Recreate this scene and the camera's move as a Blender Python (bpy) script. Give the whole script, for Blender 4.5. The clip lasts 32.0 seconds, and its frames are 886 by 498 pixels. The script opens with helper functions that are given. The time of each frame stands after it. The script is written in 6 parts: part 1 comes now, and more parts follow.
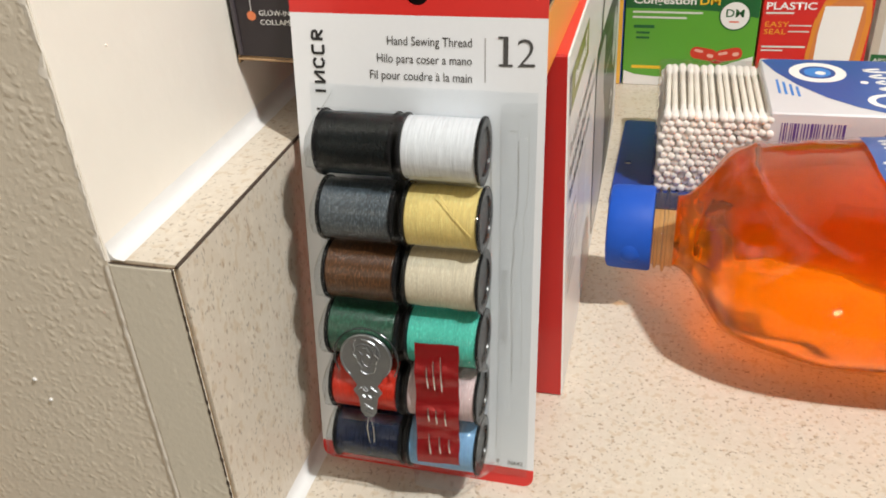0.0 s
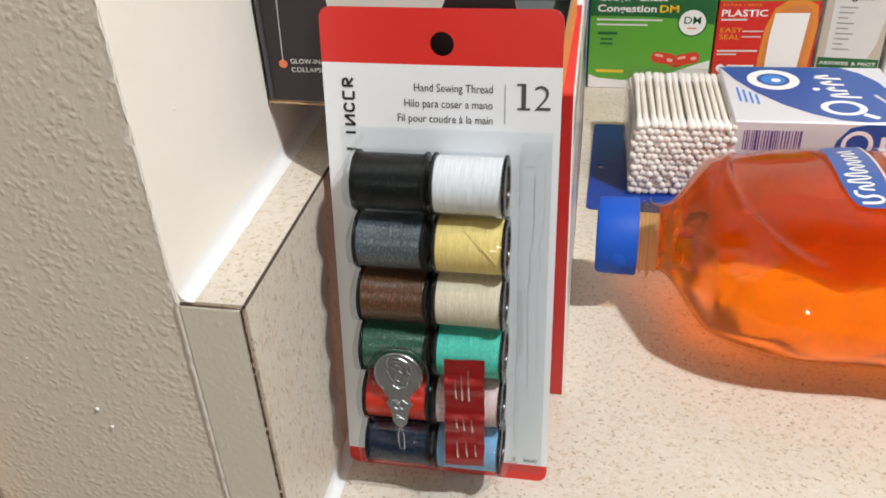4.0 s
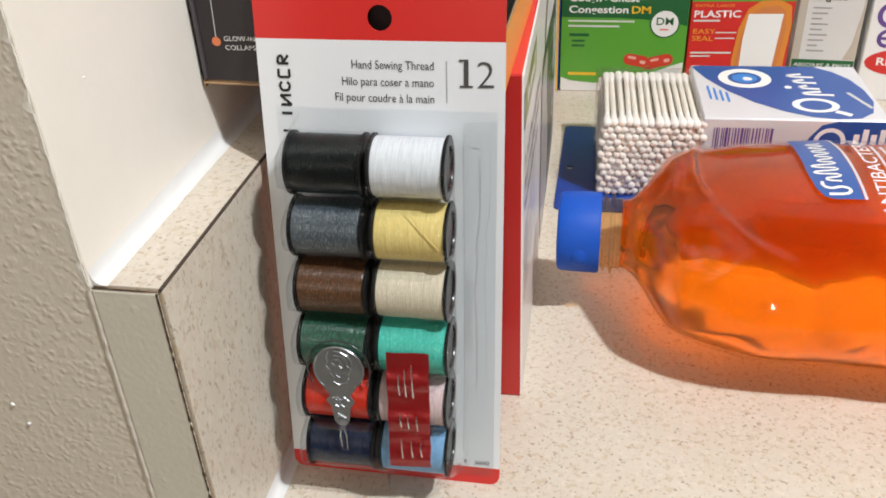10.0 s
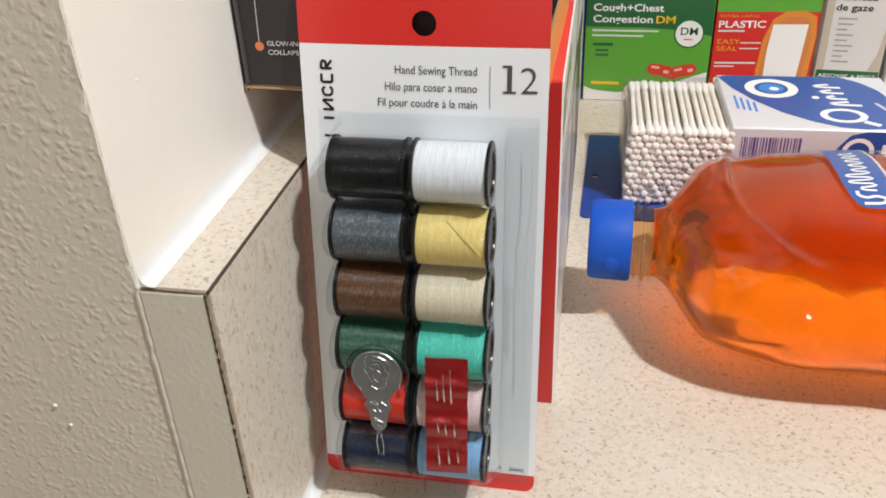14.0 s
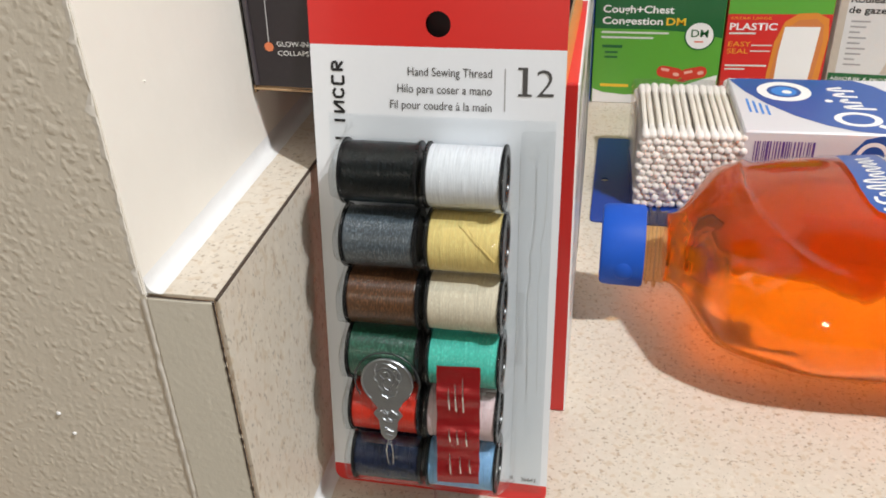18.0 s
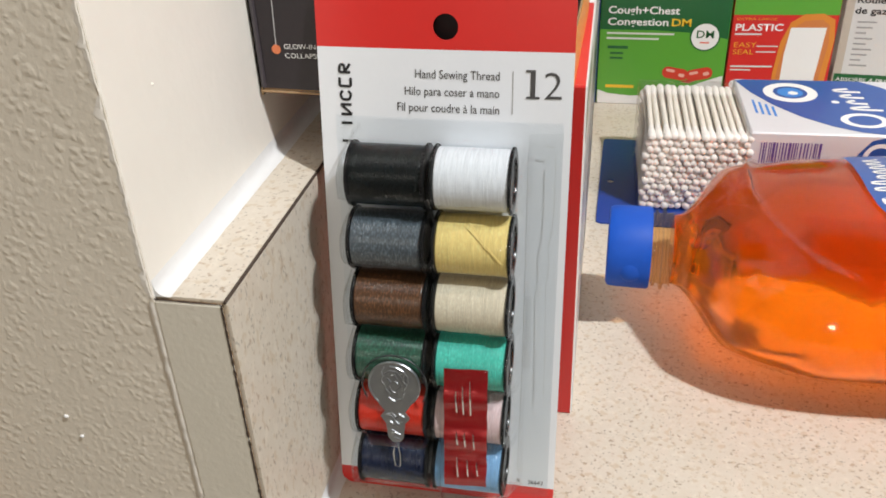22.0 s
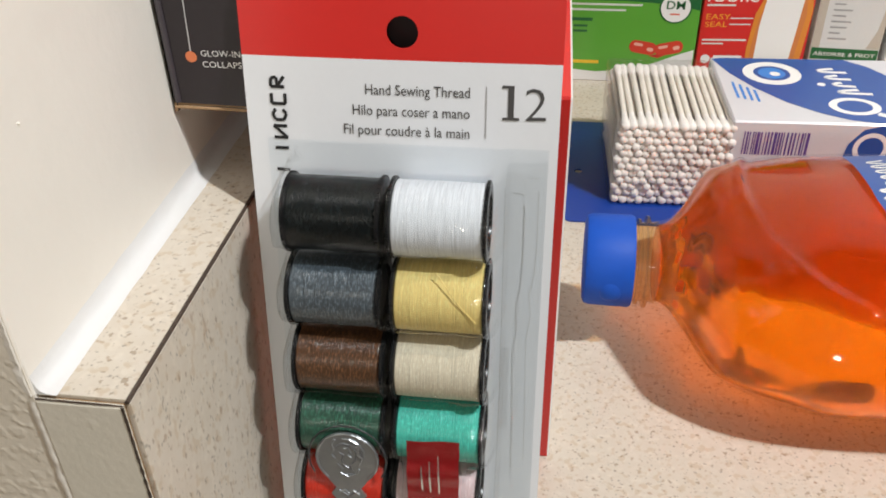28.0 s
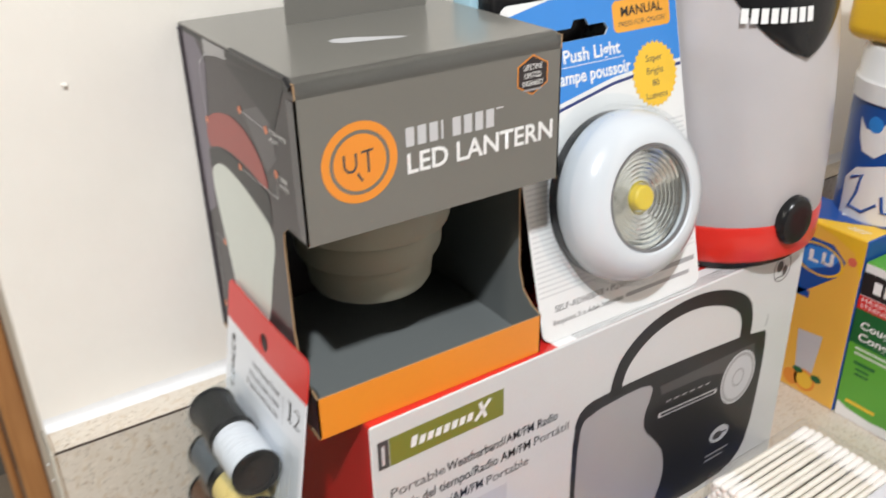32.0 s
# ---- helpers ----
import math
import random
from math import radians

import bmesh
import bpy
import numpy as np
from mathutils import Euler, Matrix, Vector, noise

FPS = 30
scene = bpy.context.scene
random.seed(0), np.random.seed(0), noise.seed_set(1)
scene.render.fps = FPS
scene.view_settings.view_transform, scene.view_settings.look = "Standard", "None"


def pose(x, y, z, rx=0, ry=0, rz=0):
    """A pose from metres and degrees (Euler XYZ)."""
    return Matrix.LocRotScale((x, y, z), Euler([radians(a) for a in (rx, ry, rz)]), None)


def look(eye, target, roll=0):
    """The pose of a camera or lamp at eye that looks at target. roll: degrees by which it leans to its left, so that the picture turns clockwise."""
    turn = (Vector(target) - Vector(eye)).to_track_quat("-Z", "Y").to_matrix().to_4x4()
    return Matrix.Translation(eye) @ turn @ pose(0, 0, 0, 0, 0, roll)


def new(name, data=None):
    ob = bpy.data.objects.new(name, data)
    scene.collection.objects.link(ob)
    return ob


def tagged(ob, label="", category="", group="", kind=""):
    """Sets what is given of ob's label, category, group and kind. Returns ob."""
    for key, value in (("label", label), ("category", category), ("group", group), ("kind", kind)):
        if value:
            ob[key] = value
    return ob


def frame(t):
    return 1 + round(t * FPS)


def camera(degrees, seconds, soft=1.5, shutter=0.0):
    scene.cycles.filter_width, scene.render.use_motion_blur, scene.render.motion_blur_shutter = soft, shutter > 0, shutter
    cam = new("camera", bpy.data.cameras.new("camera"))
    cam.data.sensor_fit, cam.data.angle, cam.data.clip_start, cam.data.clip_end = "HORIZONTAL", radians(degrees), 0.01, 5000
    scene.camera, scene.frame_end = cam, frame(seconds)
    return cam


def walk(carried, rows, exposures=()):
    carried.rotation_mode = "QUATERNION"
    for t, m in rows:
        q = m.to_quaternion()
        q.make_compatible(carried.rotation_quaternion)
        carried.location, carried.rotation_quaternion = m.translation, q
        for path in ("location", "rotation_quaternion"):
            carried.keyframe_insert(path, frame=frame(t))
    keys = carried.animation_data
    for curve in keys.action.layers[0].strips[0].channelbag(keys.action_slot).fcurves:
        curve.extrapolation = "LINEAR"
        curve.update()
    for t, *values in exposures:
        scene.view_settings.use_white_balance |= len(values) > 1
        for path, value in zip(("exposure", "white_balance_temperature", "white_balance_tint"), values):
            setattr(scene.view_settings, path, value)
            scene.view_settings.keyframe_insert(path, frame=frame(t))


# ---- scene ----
cam = camera(53.80, 32.0, soft=1.75, shutter=0.3)
PATH = [
    (0, 0.1408, -0.1621, 0.2384, 16.80, -31.97, -3.72),
    (0.5, 0.1225, -0.1510, 0.2411, 13.93, -32.43, -2.73),
    (1, 0.1148, -0.1625, 0.2559, 13.46, -32.53, -2.77),
    (1.5, 0.1091, -0.1725, 0.2609, 12.93, -32.71, -2.77),
    (2, 0.1098, -0.1761, 0.2550, 12.88, -32.91, -3.36),
    (2.5, 0.1101, -0.1706, 0.2583, 12.69, -33.47, -3.31),
    (3, 0.1167, -0.1688, 0.2652, 12.29, -33.43, -3.24),
    (3.5, 0.1187, -0.1828, 0.2681, 12.27, -33.62, -3.13),
    (5.5, 0.1121, -0.1767, 0.2590, 12.61, -33.14, -3.52),
    (6, 0.1083, -0.1740, 0.2525, 12.58, -33.12, -3.56),
    (6.5, 0.1122, -0.1707, 0.2461, 12.46, -33.21, -3.48),
    (7, 0.1224, -0.1689, 0.2601, 11.91, -32.91, -3.24),
    (7.5, 0.1236, -0.1725, 0.2546, 11.67, -32.63, -3.04),
    (8, 0.1275, -0.1707, 0.2519, 11.65, -32.68, -3.00),
    (8.5, 0.1319, -0.1739, 0.2511, 11.66, -32.56, -3.00),
    (9, 0.1325, -0.1738, 0.2495, 11.64, -32.48, -3.03),
    (9.5, 0.1305, -0.1717, 0.2499, 11.71, -32.37, -2.99),
    (10, 0.1329, -0.1730, 0.2491, 11.64, -32.19, -2.85),
    (10.5, 0.1324, -0.1735, 0.2478, 11.61, -32.12, -2.91),
    (11, 0.1300, -0.1726, 0.2478, 11.73, -32.04, -2.85),
    (11.5, 0.1290, -0.1747, 0.2509, 11.84, -31.94, -2.82),
    (12, 0.1285, -0.1755, 0.2498, 11.93, -31.76, -2.71),
    (12.5, 0.1266, -0.1750, 0.2488, 11.99, -31.72, -2.69),
    (13, 0.1235, -0.1754, 0.2473, 12.01, -31.57, -2.67),
    (13.5, 0.1243, -0.1769, 0.2489, 12.04, -31.60, -2.65),
    (14, 0.1225, -0.1760, 0.2485, 12.16, -31.53, -2.63),
    (14.5, 0.1199, -0.1739, 0.2487, 12.15, -31.43, -2.60),
    (16.5, 0.1170, -0.1719, 0.2506, 12.25, -31.44, -2.53),
    (17, 0.1158, -0.1702, 0.2498, 12.34, -31.36, -2.61),
    (17.5, 0.1150, -0.1716, 0.2480, 12.40, -31.35, -2.59),
    (18, 0.1179, -0.1707, 0.2466, 12.30, -31.44, -2.45),
    (18.5, 0.1189, -0.1700, 0.2491, 12.30, -31.35, -2.52),
    (19, 0.1170, -0.1688, 0.2473, 12.42, -31.36, -2.59),
    (19.5, 0.1162, -0.1689, 0.2471, 12.49, -31.40, -2.57),
    (20, 0.1162, -0.1700, 0.2461, 12.46, -31.34, -2.58),
    (20.5, 0.1168, -0.1706, 0.2478, 12.45, -31.39, -2.56),
    (21, 0.1170, -0.1685, 0.2469, 12.50, -31.39, -2.56),
    (21.5, 0.1169, -0.1690, 0.2455, 12.53, -31.28, -2.59),
    (22, 0.1165, -0.1702, 0.2471, 12.55, -31.42, -2.59),
    (22.5, 0.1159, -0.1719, 0.2457, 12.59, -31.32, -2.59),
    (23, 0.1169, -0.1716, 0.2464, 12.57, -31.33, -2.58),
    (23.5, 0.1161, -0.1707, 0.2445, 12.59, -31.31, -2.61),
    (24, 0.1128, -0.1716, 0.2439, 12.62, -31.30, -2.59),
    (24.5, 0.1127, -0.1733, 0.2458, 12.66, -31.31, -2.64),
    (26.5, 0.0913, -0.1231, 0.2184, 8.46, -33.78, -1.16),
    (27, 0.1021, -0.1109, 0.2334, 7.90, -34.29, -1.32),
    (27.5, 0.1041, -0.1145, 0.2446, 8.11, -34.37, -1.36),
    (28, 0.1030, -0.1169, 0.2437, 8.63, -34.63, -1.45),
    (28.5, 0.1057, -0.1261, 0.2411, 9.56, -35.28, -2.12),
    (29, 0.1091, -0.1368, 0.2411, 10.26, -35.50, -2.58),
    (29.5, 0.1068, -0.1373, 0.2417, 10.90, -35.90, -2.95),
    (30, 0.1086, -0.1355, 0.2453, 11.61, -36.26, -2.92),
    (30.4, 0.1332, -0.1297, 0.2631, 19.26, -33.97, -3.79),
    (30.5, 0.1441, -0.1192, 0.2687, 22.33, -32.47, -3.84),
    (30.7, 0.1737, -0.0944, 0.2919, 30.63, -30.78, -2.23),
    (31, 0.2323, -0.0529, 0.3108, 45.78, -26.81, 0.27),
    (31.3, 0.2734, -0.0241, 0.3198, 52.09, -25.91, 1.27),
    (31.5, 0.2939, -0.0127, 0.3250, 53.07, -25.30, 0.98),
    (31.7, 0.3141, -0.0100, 0.3434, 52.92, -25.61, 1.03),
    (32, 0.3507, -0.0154, 0.3555, 57.57, -26.76, -1.43),
]


def row_pose(x, y, z, yaw, pitch, roll):
    """Camera pose from an eye, the heading, the tilt and the lean in degrees."""
    a, b = radians(yaw), radians(pitch)
    ahead = Vector((-math.sin(a) * math.cos(b), math.cos(a) * math.cos(b), math.sin(b)))
    return look((x, y, z), Vector((x, y, z)) + ahead, roll)


walk(cam, [(t, row_pose(x, y, z, yaw, pitch, roll)) for t, x, y, z, yaw, pitch, roll in PATH], exposures=((0, 0.04, 6950, 10), (1, 0.02, 6650, 10), (2, 0.0, 6550, 10), (24.5, 0.0, 6550, 10), (26.5, -0.1, 6600, 10), (30, -0.06, 6600, 10), (31, 0.0, 6400, 10), (32, 0.0, 6400, 10)))

# ---- world and lights ----
world = bpy.data.worlds.new("world")
scene.world = world
world.use_nodes = True
world.node_tree.nodes["Background"].inputs[0].default_value = (1.0, 0.97, 0.94, 1)
world.node_tree.nodes["Background"].inputs[1].default_value = 0.005


def bar_lamp(name, place, length, width, watts, colour):
    """A long lamp that shines down."""
    data = bpy.data.lights.new(name, "AREA")
    data.shape, data.size, data.size_y, data.energy, data.color = "RECTANGLE", length, width, watts, colour
    ob = new(name, data)
    ob.matrix_world = pose(*place)
    return ob


bar_lamp("light_bar", (0.88, -0.34, 1.405), 0.07, 0.05, 34.5, (0.97, 0.985, 1.0))


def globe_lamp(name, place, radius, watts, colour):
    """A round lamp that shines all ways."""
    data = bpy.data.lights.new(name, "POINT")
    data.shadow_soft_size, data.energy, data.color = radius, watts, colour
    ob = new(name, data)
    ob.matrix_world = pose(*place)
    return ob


# Added fill from the front; no such lamp is known in the room.
globe_lamp("front_fill_lamp", (0.25, -1.75, 0.80), 0.10, 25, (1.0, 0.93, 0.82))

# ---- materials ----
def material(name, colour, rough=0.5, second=None, grain=0.0, blotch=0.0, bump=0.0, size=3.0, metal=0.0, coat=0.0, stretch=(1, 1, 1), sheen=0.0):
    """A surface with variation at two scales: grain (fine) and blotch (broad), and a relief of the grain's size in millimetres."""
    m = bpy.data.materials.new(name)
    m.use_nodes = True
    n, l = m.node_tree.nodes, m.node_tree.links
    b = n["Principled BSDF"]
    b.inputs["Roughness"].default_value, b.inputs["Metallic"].default_value = rough, metal
    b.inputs["Coat Weight"].default_value, b.inputs["Coat Roughness"].default_value = coat, 0.12
    b.inputs["Sheen Weight"].default_value = sheen
    place, scale = n.new("ShaderNodeTexCoord"), n.new("ShaderNodeMapping")
    scale.inputs["Scale"].default_value = stretch
    l.new(place.outputs["Object"], scale.inputs["Vector"])
    fine, broad = n.new("ShaderNodeTexNoise"), n.new("ShaderNodeTexNoise")
    fine.inputs["Scale"].default_value, fine.inputs["Detail"].default_value = 1000.0 / size, 3
    broad.inputs["Scale"].default_value, broad.inputs["Detail"].default_value = 45, 2
    other = second or tuple(c * 0.6 for c in colour)
    mix1, mix2 = n.new("ShaderNodeMix"), n.new("ShaderNodeMix")
    for mix, tex, amount, first in ((mix1, fine, grain, None), (mix2, broad, blotch, mix1)):
        mix.data_type = "RGBA"
        l.new(scale.outputs[0], tex.inputs["Vector"])
        ramp = n.new("ShaderNodeMapRange")
        ramp.inputs["From Min"].default_value, ramp.inputs["From Max"].default_value = 0.35, 0.75
        ramp.inputs["To Max"].default_value = amount
        l.new(tex.outputs["Fac"], ramp.inputs["Value"])
        l.new(ramp.outputs["Result"], mix.inputs[0])
        if first:
            l.new(first.outputs[2], mix.inputs[6])
        else:
            mix.inputs[6].default_value = (*colour, 1)
        mix.inputs[7].default_value = (*other, 1)
    l.new(mix2.outputs[2], b.inputs["Base Color"])
    if bump:
        relief = n.new("ShaderNodeBump")
        relief.inputs["Strength"].default_value, relief.inputs["Distance"].default_value = bump, size * 0.0004
        l.new(fine.outputs["Fac"], relief.inputs["Height"])
        l.new(relief.outputs[0], b.inputs["Normal"])
    return m


def laminate(name):
    """Cream countertop laminate with brown, grey and rust flecks of two sizes."""
    m = material(name, (0.635, 0.575, 0.49), 0.38, (0.58, 0.505, 0.41), 0.5, 0.45, 0.05, 2.4)
    n, l = m.node_tree.nodes, m.node_tree.links
    b, last = n["Principled BSDF"], m.node_tree.nodes["Principled BSDF"].inputs["Base Color"].links[0].from_socket
    coord = next(x for x in n if x.type == "TEX_COORD")
    for k, (size, edge, tint, amount) in enumerate(((1.5, 0.58, (0.76, 0.69, 0.58), 0.25), (1.3, 0.575, (0.51, 0.395, 0.265), 0.5), (0.8, 0.64, (0.25, 0.175, 0.105), 0.6), (0.65, 0.655, (0.22, 0.19, 0.155), 0.6), (1.2, 0.66, (0.33, 0.215, 0.125), 0.55))):
        spot, cut, mix, shift = n.new("ShaderNodeTexNoise"), n.new("ShaderNodeMapRange"), n.new("ShaderNodeMix"), n.new("ShaderNodeMapping")
        shift.inputs["Location"].default_value = (k * 3.1, k * 1.7, k * 2.3)
        shift.inputs["Scale"].default_value = (1.0, 1.0, 0.62)
        l.new(coord.outputs["Object"], shift.inputs["Vector"])
        l.new(shift.outputs[0], spot.inputs["Vector"])
        spot.inputs["Scale"].default_value, spot.inputs["Detail"].default_value = 1000.0 / (size * 2.2), 1.5
        cut.inputs["From Min"].default_value, cut.inputs["From Max"].default_value, cut.inputs["To Max"].default_value = edge, edge + 0.08, amount
        l.new(spot.outputs["Fac"], cut.inputs["Value"])
        mix.data_type = "RGBA"
        l.new(cut.outputs["Result"], mix.inputs[0])
        l.new(last, mix.inputs[6])
        mix.inputs[7].default_value = (*tint, 1)
        last = mix.outputs[2]
    l.new(last, b.inputs["Base Color"])
    return m


def clear_film(name, tint=(1, 1, 1), gloss=0.04, ior=1.45, most=0.7, ripple=0.15):
    """Thin clear plastic: lets light straight through, and shines by its Fresnel term."""
    m = bpy.data.materials.new(name)
    m.use_nodes = True
    n, l = m.node_tree.nodes, m.node_tree.links
    n.remove(n["Principled BSDF"])
    through_it, shine, mix, facing = n.new("ShaderNodeBsdfTransparent"), n.new("ShaderNodeBsdfGlossy"), n.new("ShaderNodeMixShader"), n.new("ShaderNodeLayerWeight")
    through_it.inputs[0].default_value = (*tint, 1)
    shine.inputs["Roughness"].default_value = gloss
    facing.inputs["Blend"].default_value = 0.5
    noise_tex, bump = n.new("ShaderNodeTexNoise"), n.new("ShaderNodeBump")
    noise_tex.inputs["Scale"].default_value = 160
    bump.inputs["Strength"].default_value, bump.inputs["Distance"].default_value = ripple, 0.0003
    l.new(noise_tex.outputs["Fac"], bump.inputs["Height"])
    l.new(bump.outputs[0], shine.inputs["Normal"])
    steep, scale = n.new("ShaderNodeMath"), n.new("ShaderNodeMath")
    steep.operation, scale.operation = "POWER", "MULTIPLY_ADD"
    steep.inputs[1].default_value = 5.0
    scale.inputs[1].default_value, scale.inputs[2].default_value = most, ((ior - 1) / (ior + 1)) ** 2
    l.new(facing.outputs["Facing"], steep.inputs[0])
    l.new(steep.outputs[0], scale.inputs[0])
    l.new(scale.outputs[0], mix.inputs[0])
    l.new(through_it.outputs[0], mix.inputs[1])
    l.new(shine.outputs[0], mix.inputs[2])
    l.new(mix.outputs[0], n["Material Output"].inputs["Surface"])
    return m


def clear_solid(name, colour, ior, rough=0.0, milky=0.0):
    """Glass, clear liquid or clear plastic with real refraction; milky: the share of light that it scatters."""
    m = bpy.data.materials.new(name)
    m.use_nodes = True
    n, l = m.node_tree.nodes, m.node_tree.links
    b = n["Principled BSDF"]
    b.inputs["Base Color"].default_value = (*colour, 1)
    b.inputs["Transmission Weight"].default_value, b.inputs["IOR"].default_value, b.inputs["Roughness"].default_value = 1.0, ior, rough
    if milky:
        glow, mix = n.new("ShaderNodeBsdfTranslucent"), n.new("ShaderNodeMixShader")
        glow.inputs[0].default_value = (colour[0], colour[1] * 0.8, colour[2] * 0.7, 1)
        mix.inputs[0].default_value = milky
        l.new(b.outputs[0], mix.inputs[1])
        l.new(glow.outputs[0], mix.inputs[2])
        l.new(mix.outputs[0], n["Material Output"].inputs["Surface"])
    return m


def soap_material(name, colour, thin):
    """Coloured soap: it bends the light, tints what passes through, and scatters a little in swirls that stand in for
    refracted streaks.
    """
    m = clear_solid(name, colour, 1.37)
    n, l = m.node_tree.nodes, m.node_tree.links
    b = n["Principled BSDF"]
    b.inputs["Subsurface Weight"].default_value, b.inputs["Subsurface Scale"].default_value = 1.0, 1.0
    b.inputs["Subsurface Radius"].default_value = (0.016, 0.008, 0.001)
    # swirls of slight scattering that imitate streaks of bent light
    coord, stretch, streak_noise, share = n.new("ShaderNodeTexCoord"), n.new("ShaderNodeMapping"), n.new("ShaderNodeTexNoise"), n.new("ShaderNodeMapRange")
    stretch.inputs["Scale"].default_value, stretch.inputs["Rotation"].default_value = (1.0, 1.5, 1.5), (0.4, 0.5, 0.6)
    streak_noise.inputs["Scale"].default_value, streak_noise.inputs["Detail"].default_value, streak_noise.inputs["Distortion"].default_value = 14, 1.5, 1.2
    share.inputs["From Min"].default_value, share.inputs["From Max"].default_value = 0.38, 0.64
    share.inputs["To Min"].default_value, share.inputs["To Max"].default_value = 1.0, 0.975
    l.new(coord.outputs["Object"], stretch.inputs["Vector"])
    l.new(stretch.outputs[0], streak_noise.inputs["Vector"])
    l.new(streak_noise.outputs["Fac"], share.inputs["Value"])
    l.new(share.outputs["Result"], b.inputs["Transmission Weight"])
    straight, both = n.new("ShaderNodeBsdfTransparent"), n.new("ShaderNodeMixShader")
    straight.inputs[0].default_value = (*[c ** 0.5 for c in thin], 1)
    both.inputs[0].default_value = 0.15
    l.new(b.outputs[0], both.inputs[1])
    l.new(straight.outputs[0], both.inputs[2])
    l.new(both.outputs[0], n["Material Output"].inputs["Surface"])
    return m


def thread_material(name, colour):
    """Wound sewing thread: hair-fine windings round the spool's axis (local x), small changes of tone between them, and
    sparkle painted as paler dashes.
    """
    pale = min(1.0, sum(colour) / 1.2)
    m = material(name, colour, 0.27 + 0.1 * pale, tuple(c * 0.7 for c in colour), 0.0, 0.15, 0.0, 1.0)
    n, l = m.node_tree.nodes, m.node_tree.links
    b = n["Principled BSDF"]
    b.inputs["Specular IOR Level"].default_value = (1.0 - 0.85 * pale) * min(1.0, 0.2 + 4.5 * sum(colour))
    last = b.inputs["Base Color"].links[0].from_socket
    coord, stretch, lines = next(x for x in n if x.type == "TEX_COORD"), n.new("ShaderNodeMapping"), n.new("ShaderNodeTexNoise")
    stretch.inputs["Scale"].default_value = (4200, 110, 110)
    lines.inputs["Scale"].default_value, lines.inputs["Detail"].default_value = 1.0, 3
    l.new(coord.outputs["Object"], stretch.inputs["Vector"])
    l.new(stretch.outputs[0], lines.inputs["Vector"])
    cut, mix, bump = n.new("ShaderNodeMapRange"), n.new("ShaderNodeMix"), n.new("ShaderNodeBump")
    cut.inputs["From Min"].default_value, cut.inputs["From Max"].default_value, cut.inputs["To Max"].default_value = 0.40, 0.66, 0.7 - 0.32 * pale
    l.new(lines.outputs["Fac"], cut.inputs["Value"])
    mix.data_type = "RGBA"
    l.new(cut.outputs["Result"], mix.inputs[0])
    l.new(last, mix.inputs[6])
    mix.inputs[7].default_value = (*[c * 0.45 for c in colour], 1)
    # sparkle put into the colour: short paler dashes, strongest on dark thread
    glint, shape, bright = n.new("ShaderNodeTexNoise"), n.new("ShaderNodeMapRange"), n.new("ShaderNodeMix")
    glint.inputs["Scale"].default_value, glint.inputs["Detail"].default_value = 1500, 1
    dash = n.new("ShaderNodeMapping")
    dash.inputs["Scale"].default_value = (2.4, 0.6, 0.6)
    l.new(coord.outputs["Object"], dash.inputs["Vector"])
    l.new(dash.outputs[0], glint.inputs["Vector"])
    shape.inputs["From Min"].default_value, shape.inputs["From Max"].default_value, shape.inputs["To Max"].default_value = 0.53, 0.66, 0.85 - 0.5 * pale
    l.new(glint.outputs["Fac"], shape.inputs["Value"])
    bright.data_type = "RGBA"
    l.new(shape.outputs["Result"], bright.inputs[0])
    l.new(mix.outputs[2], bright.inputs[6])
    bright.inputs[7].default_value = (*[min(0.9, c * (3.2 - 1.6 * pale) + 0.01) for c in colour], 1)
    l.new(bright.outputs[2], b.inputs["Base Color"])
    bump.inputs["Strength"].default_value, bump.inputs["Distance"].default_value = 0.6, 0.0002
    grains = n.new("ShaderNodeBump")
    grains.inputs["Strength"].default_value, grains.inputs["Distance"].default_value = 0.2 - 0.05 * pale, 0.0003
    l.new(lines.outputs["Fac"], bump.inputs["Height"])
    l.new(glint.outputs["Fac"], grains.inputs["Height"])
    l.new(bump.outputs[0], grains.inputs["Normal"])
    l.new(grains.outputs[0], b.inputs["Normal"])
    return m


CREAM = material("cream_wall_paint", (0.845, 0.805, 0.735), 0.5, (0.78, 0.735, 0.66), 0.08, 0.25, 0.09, 5.5)


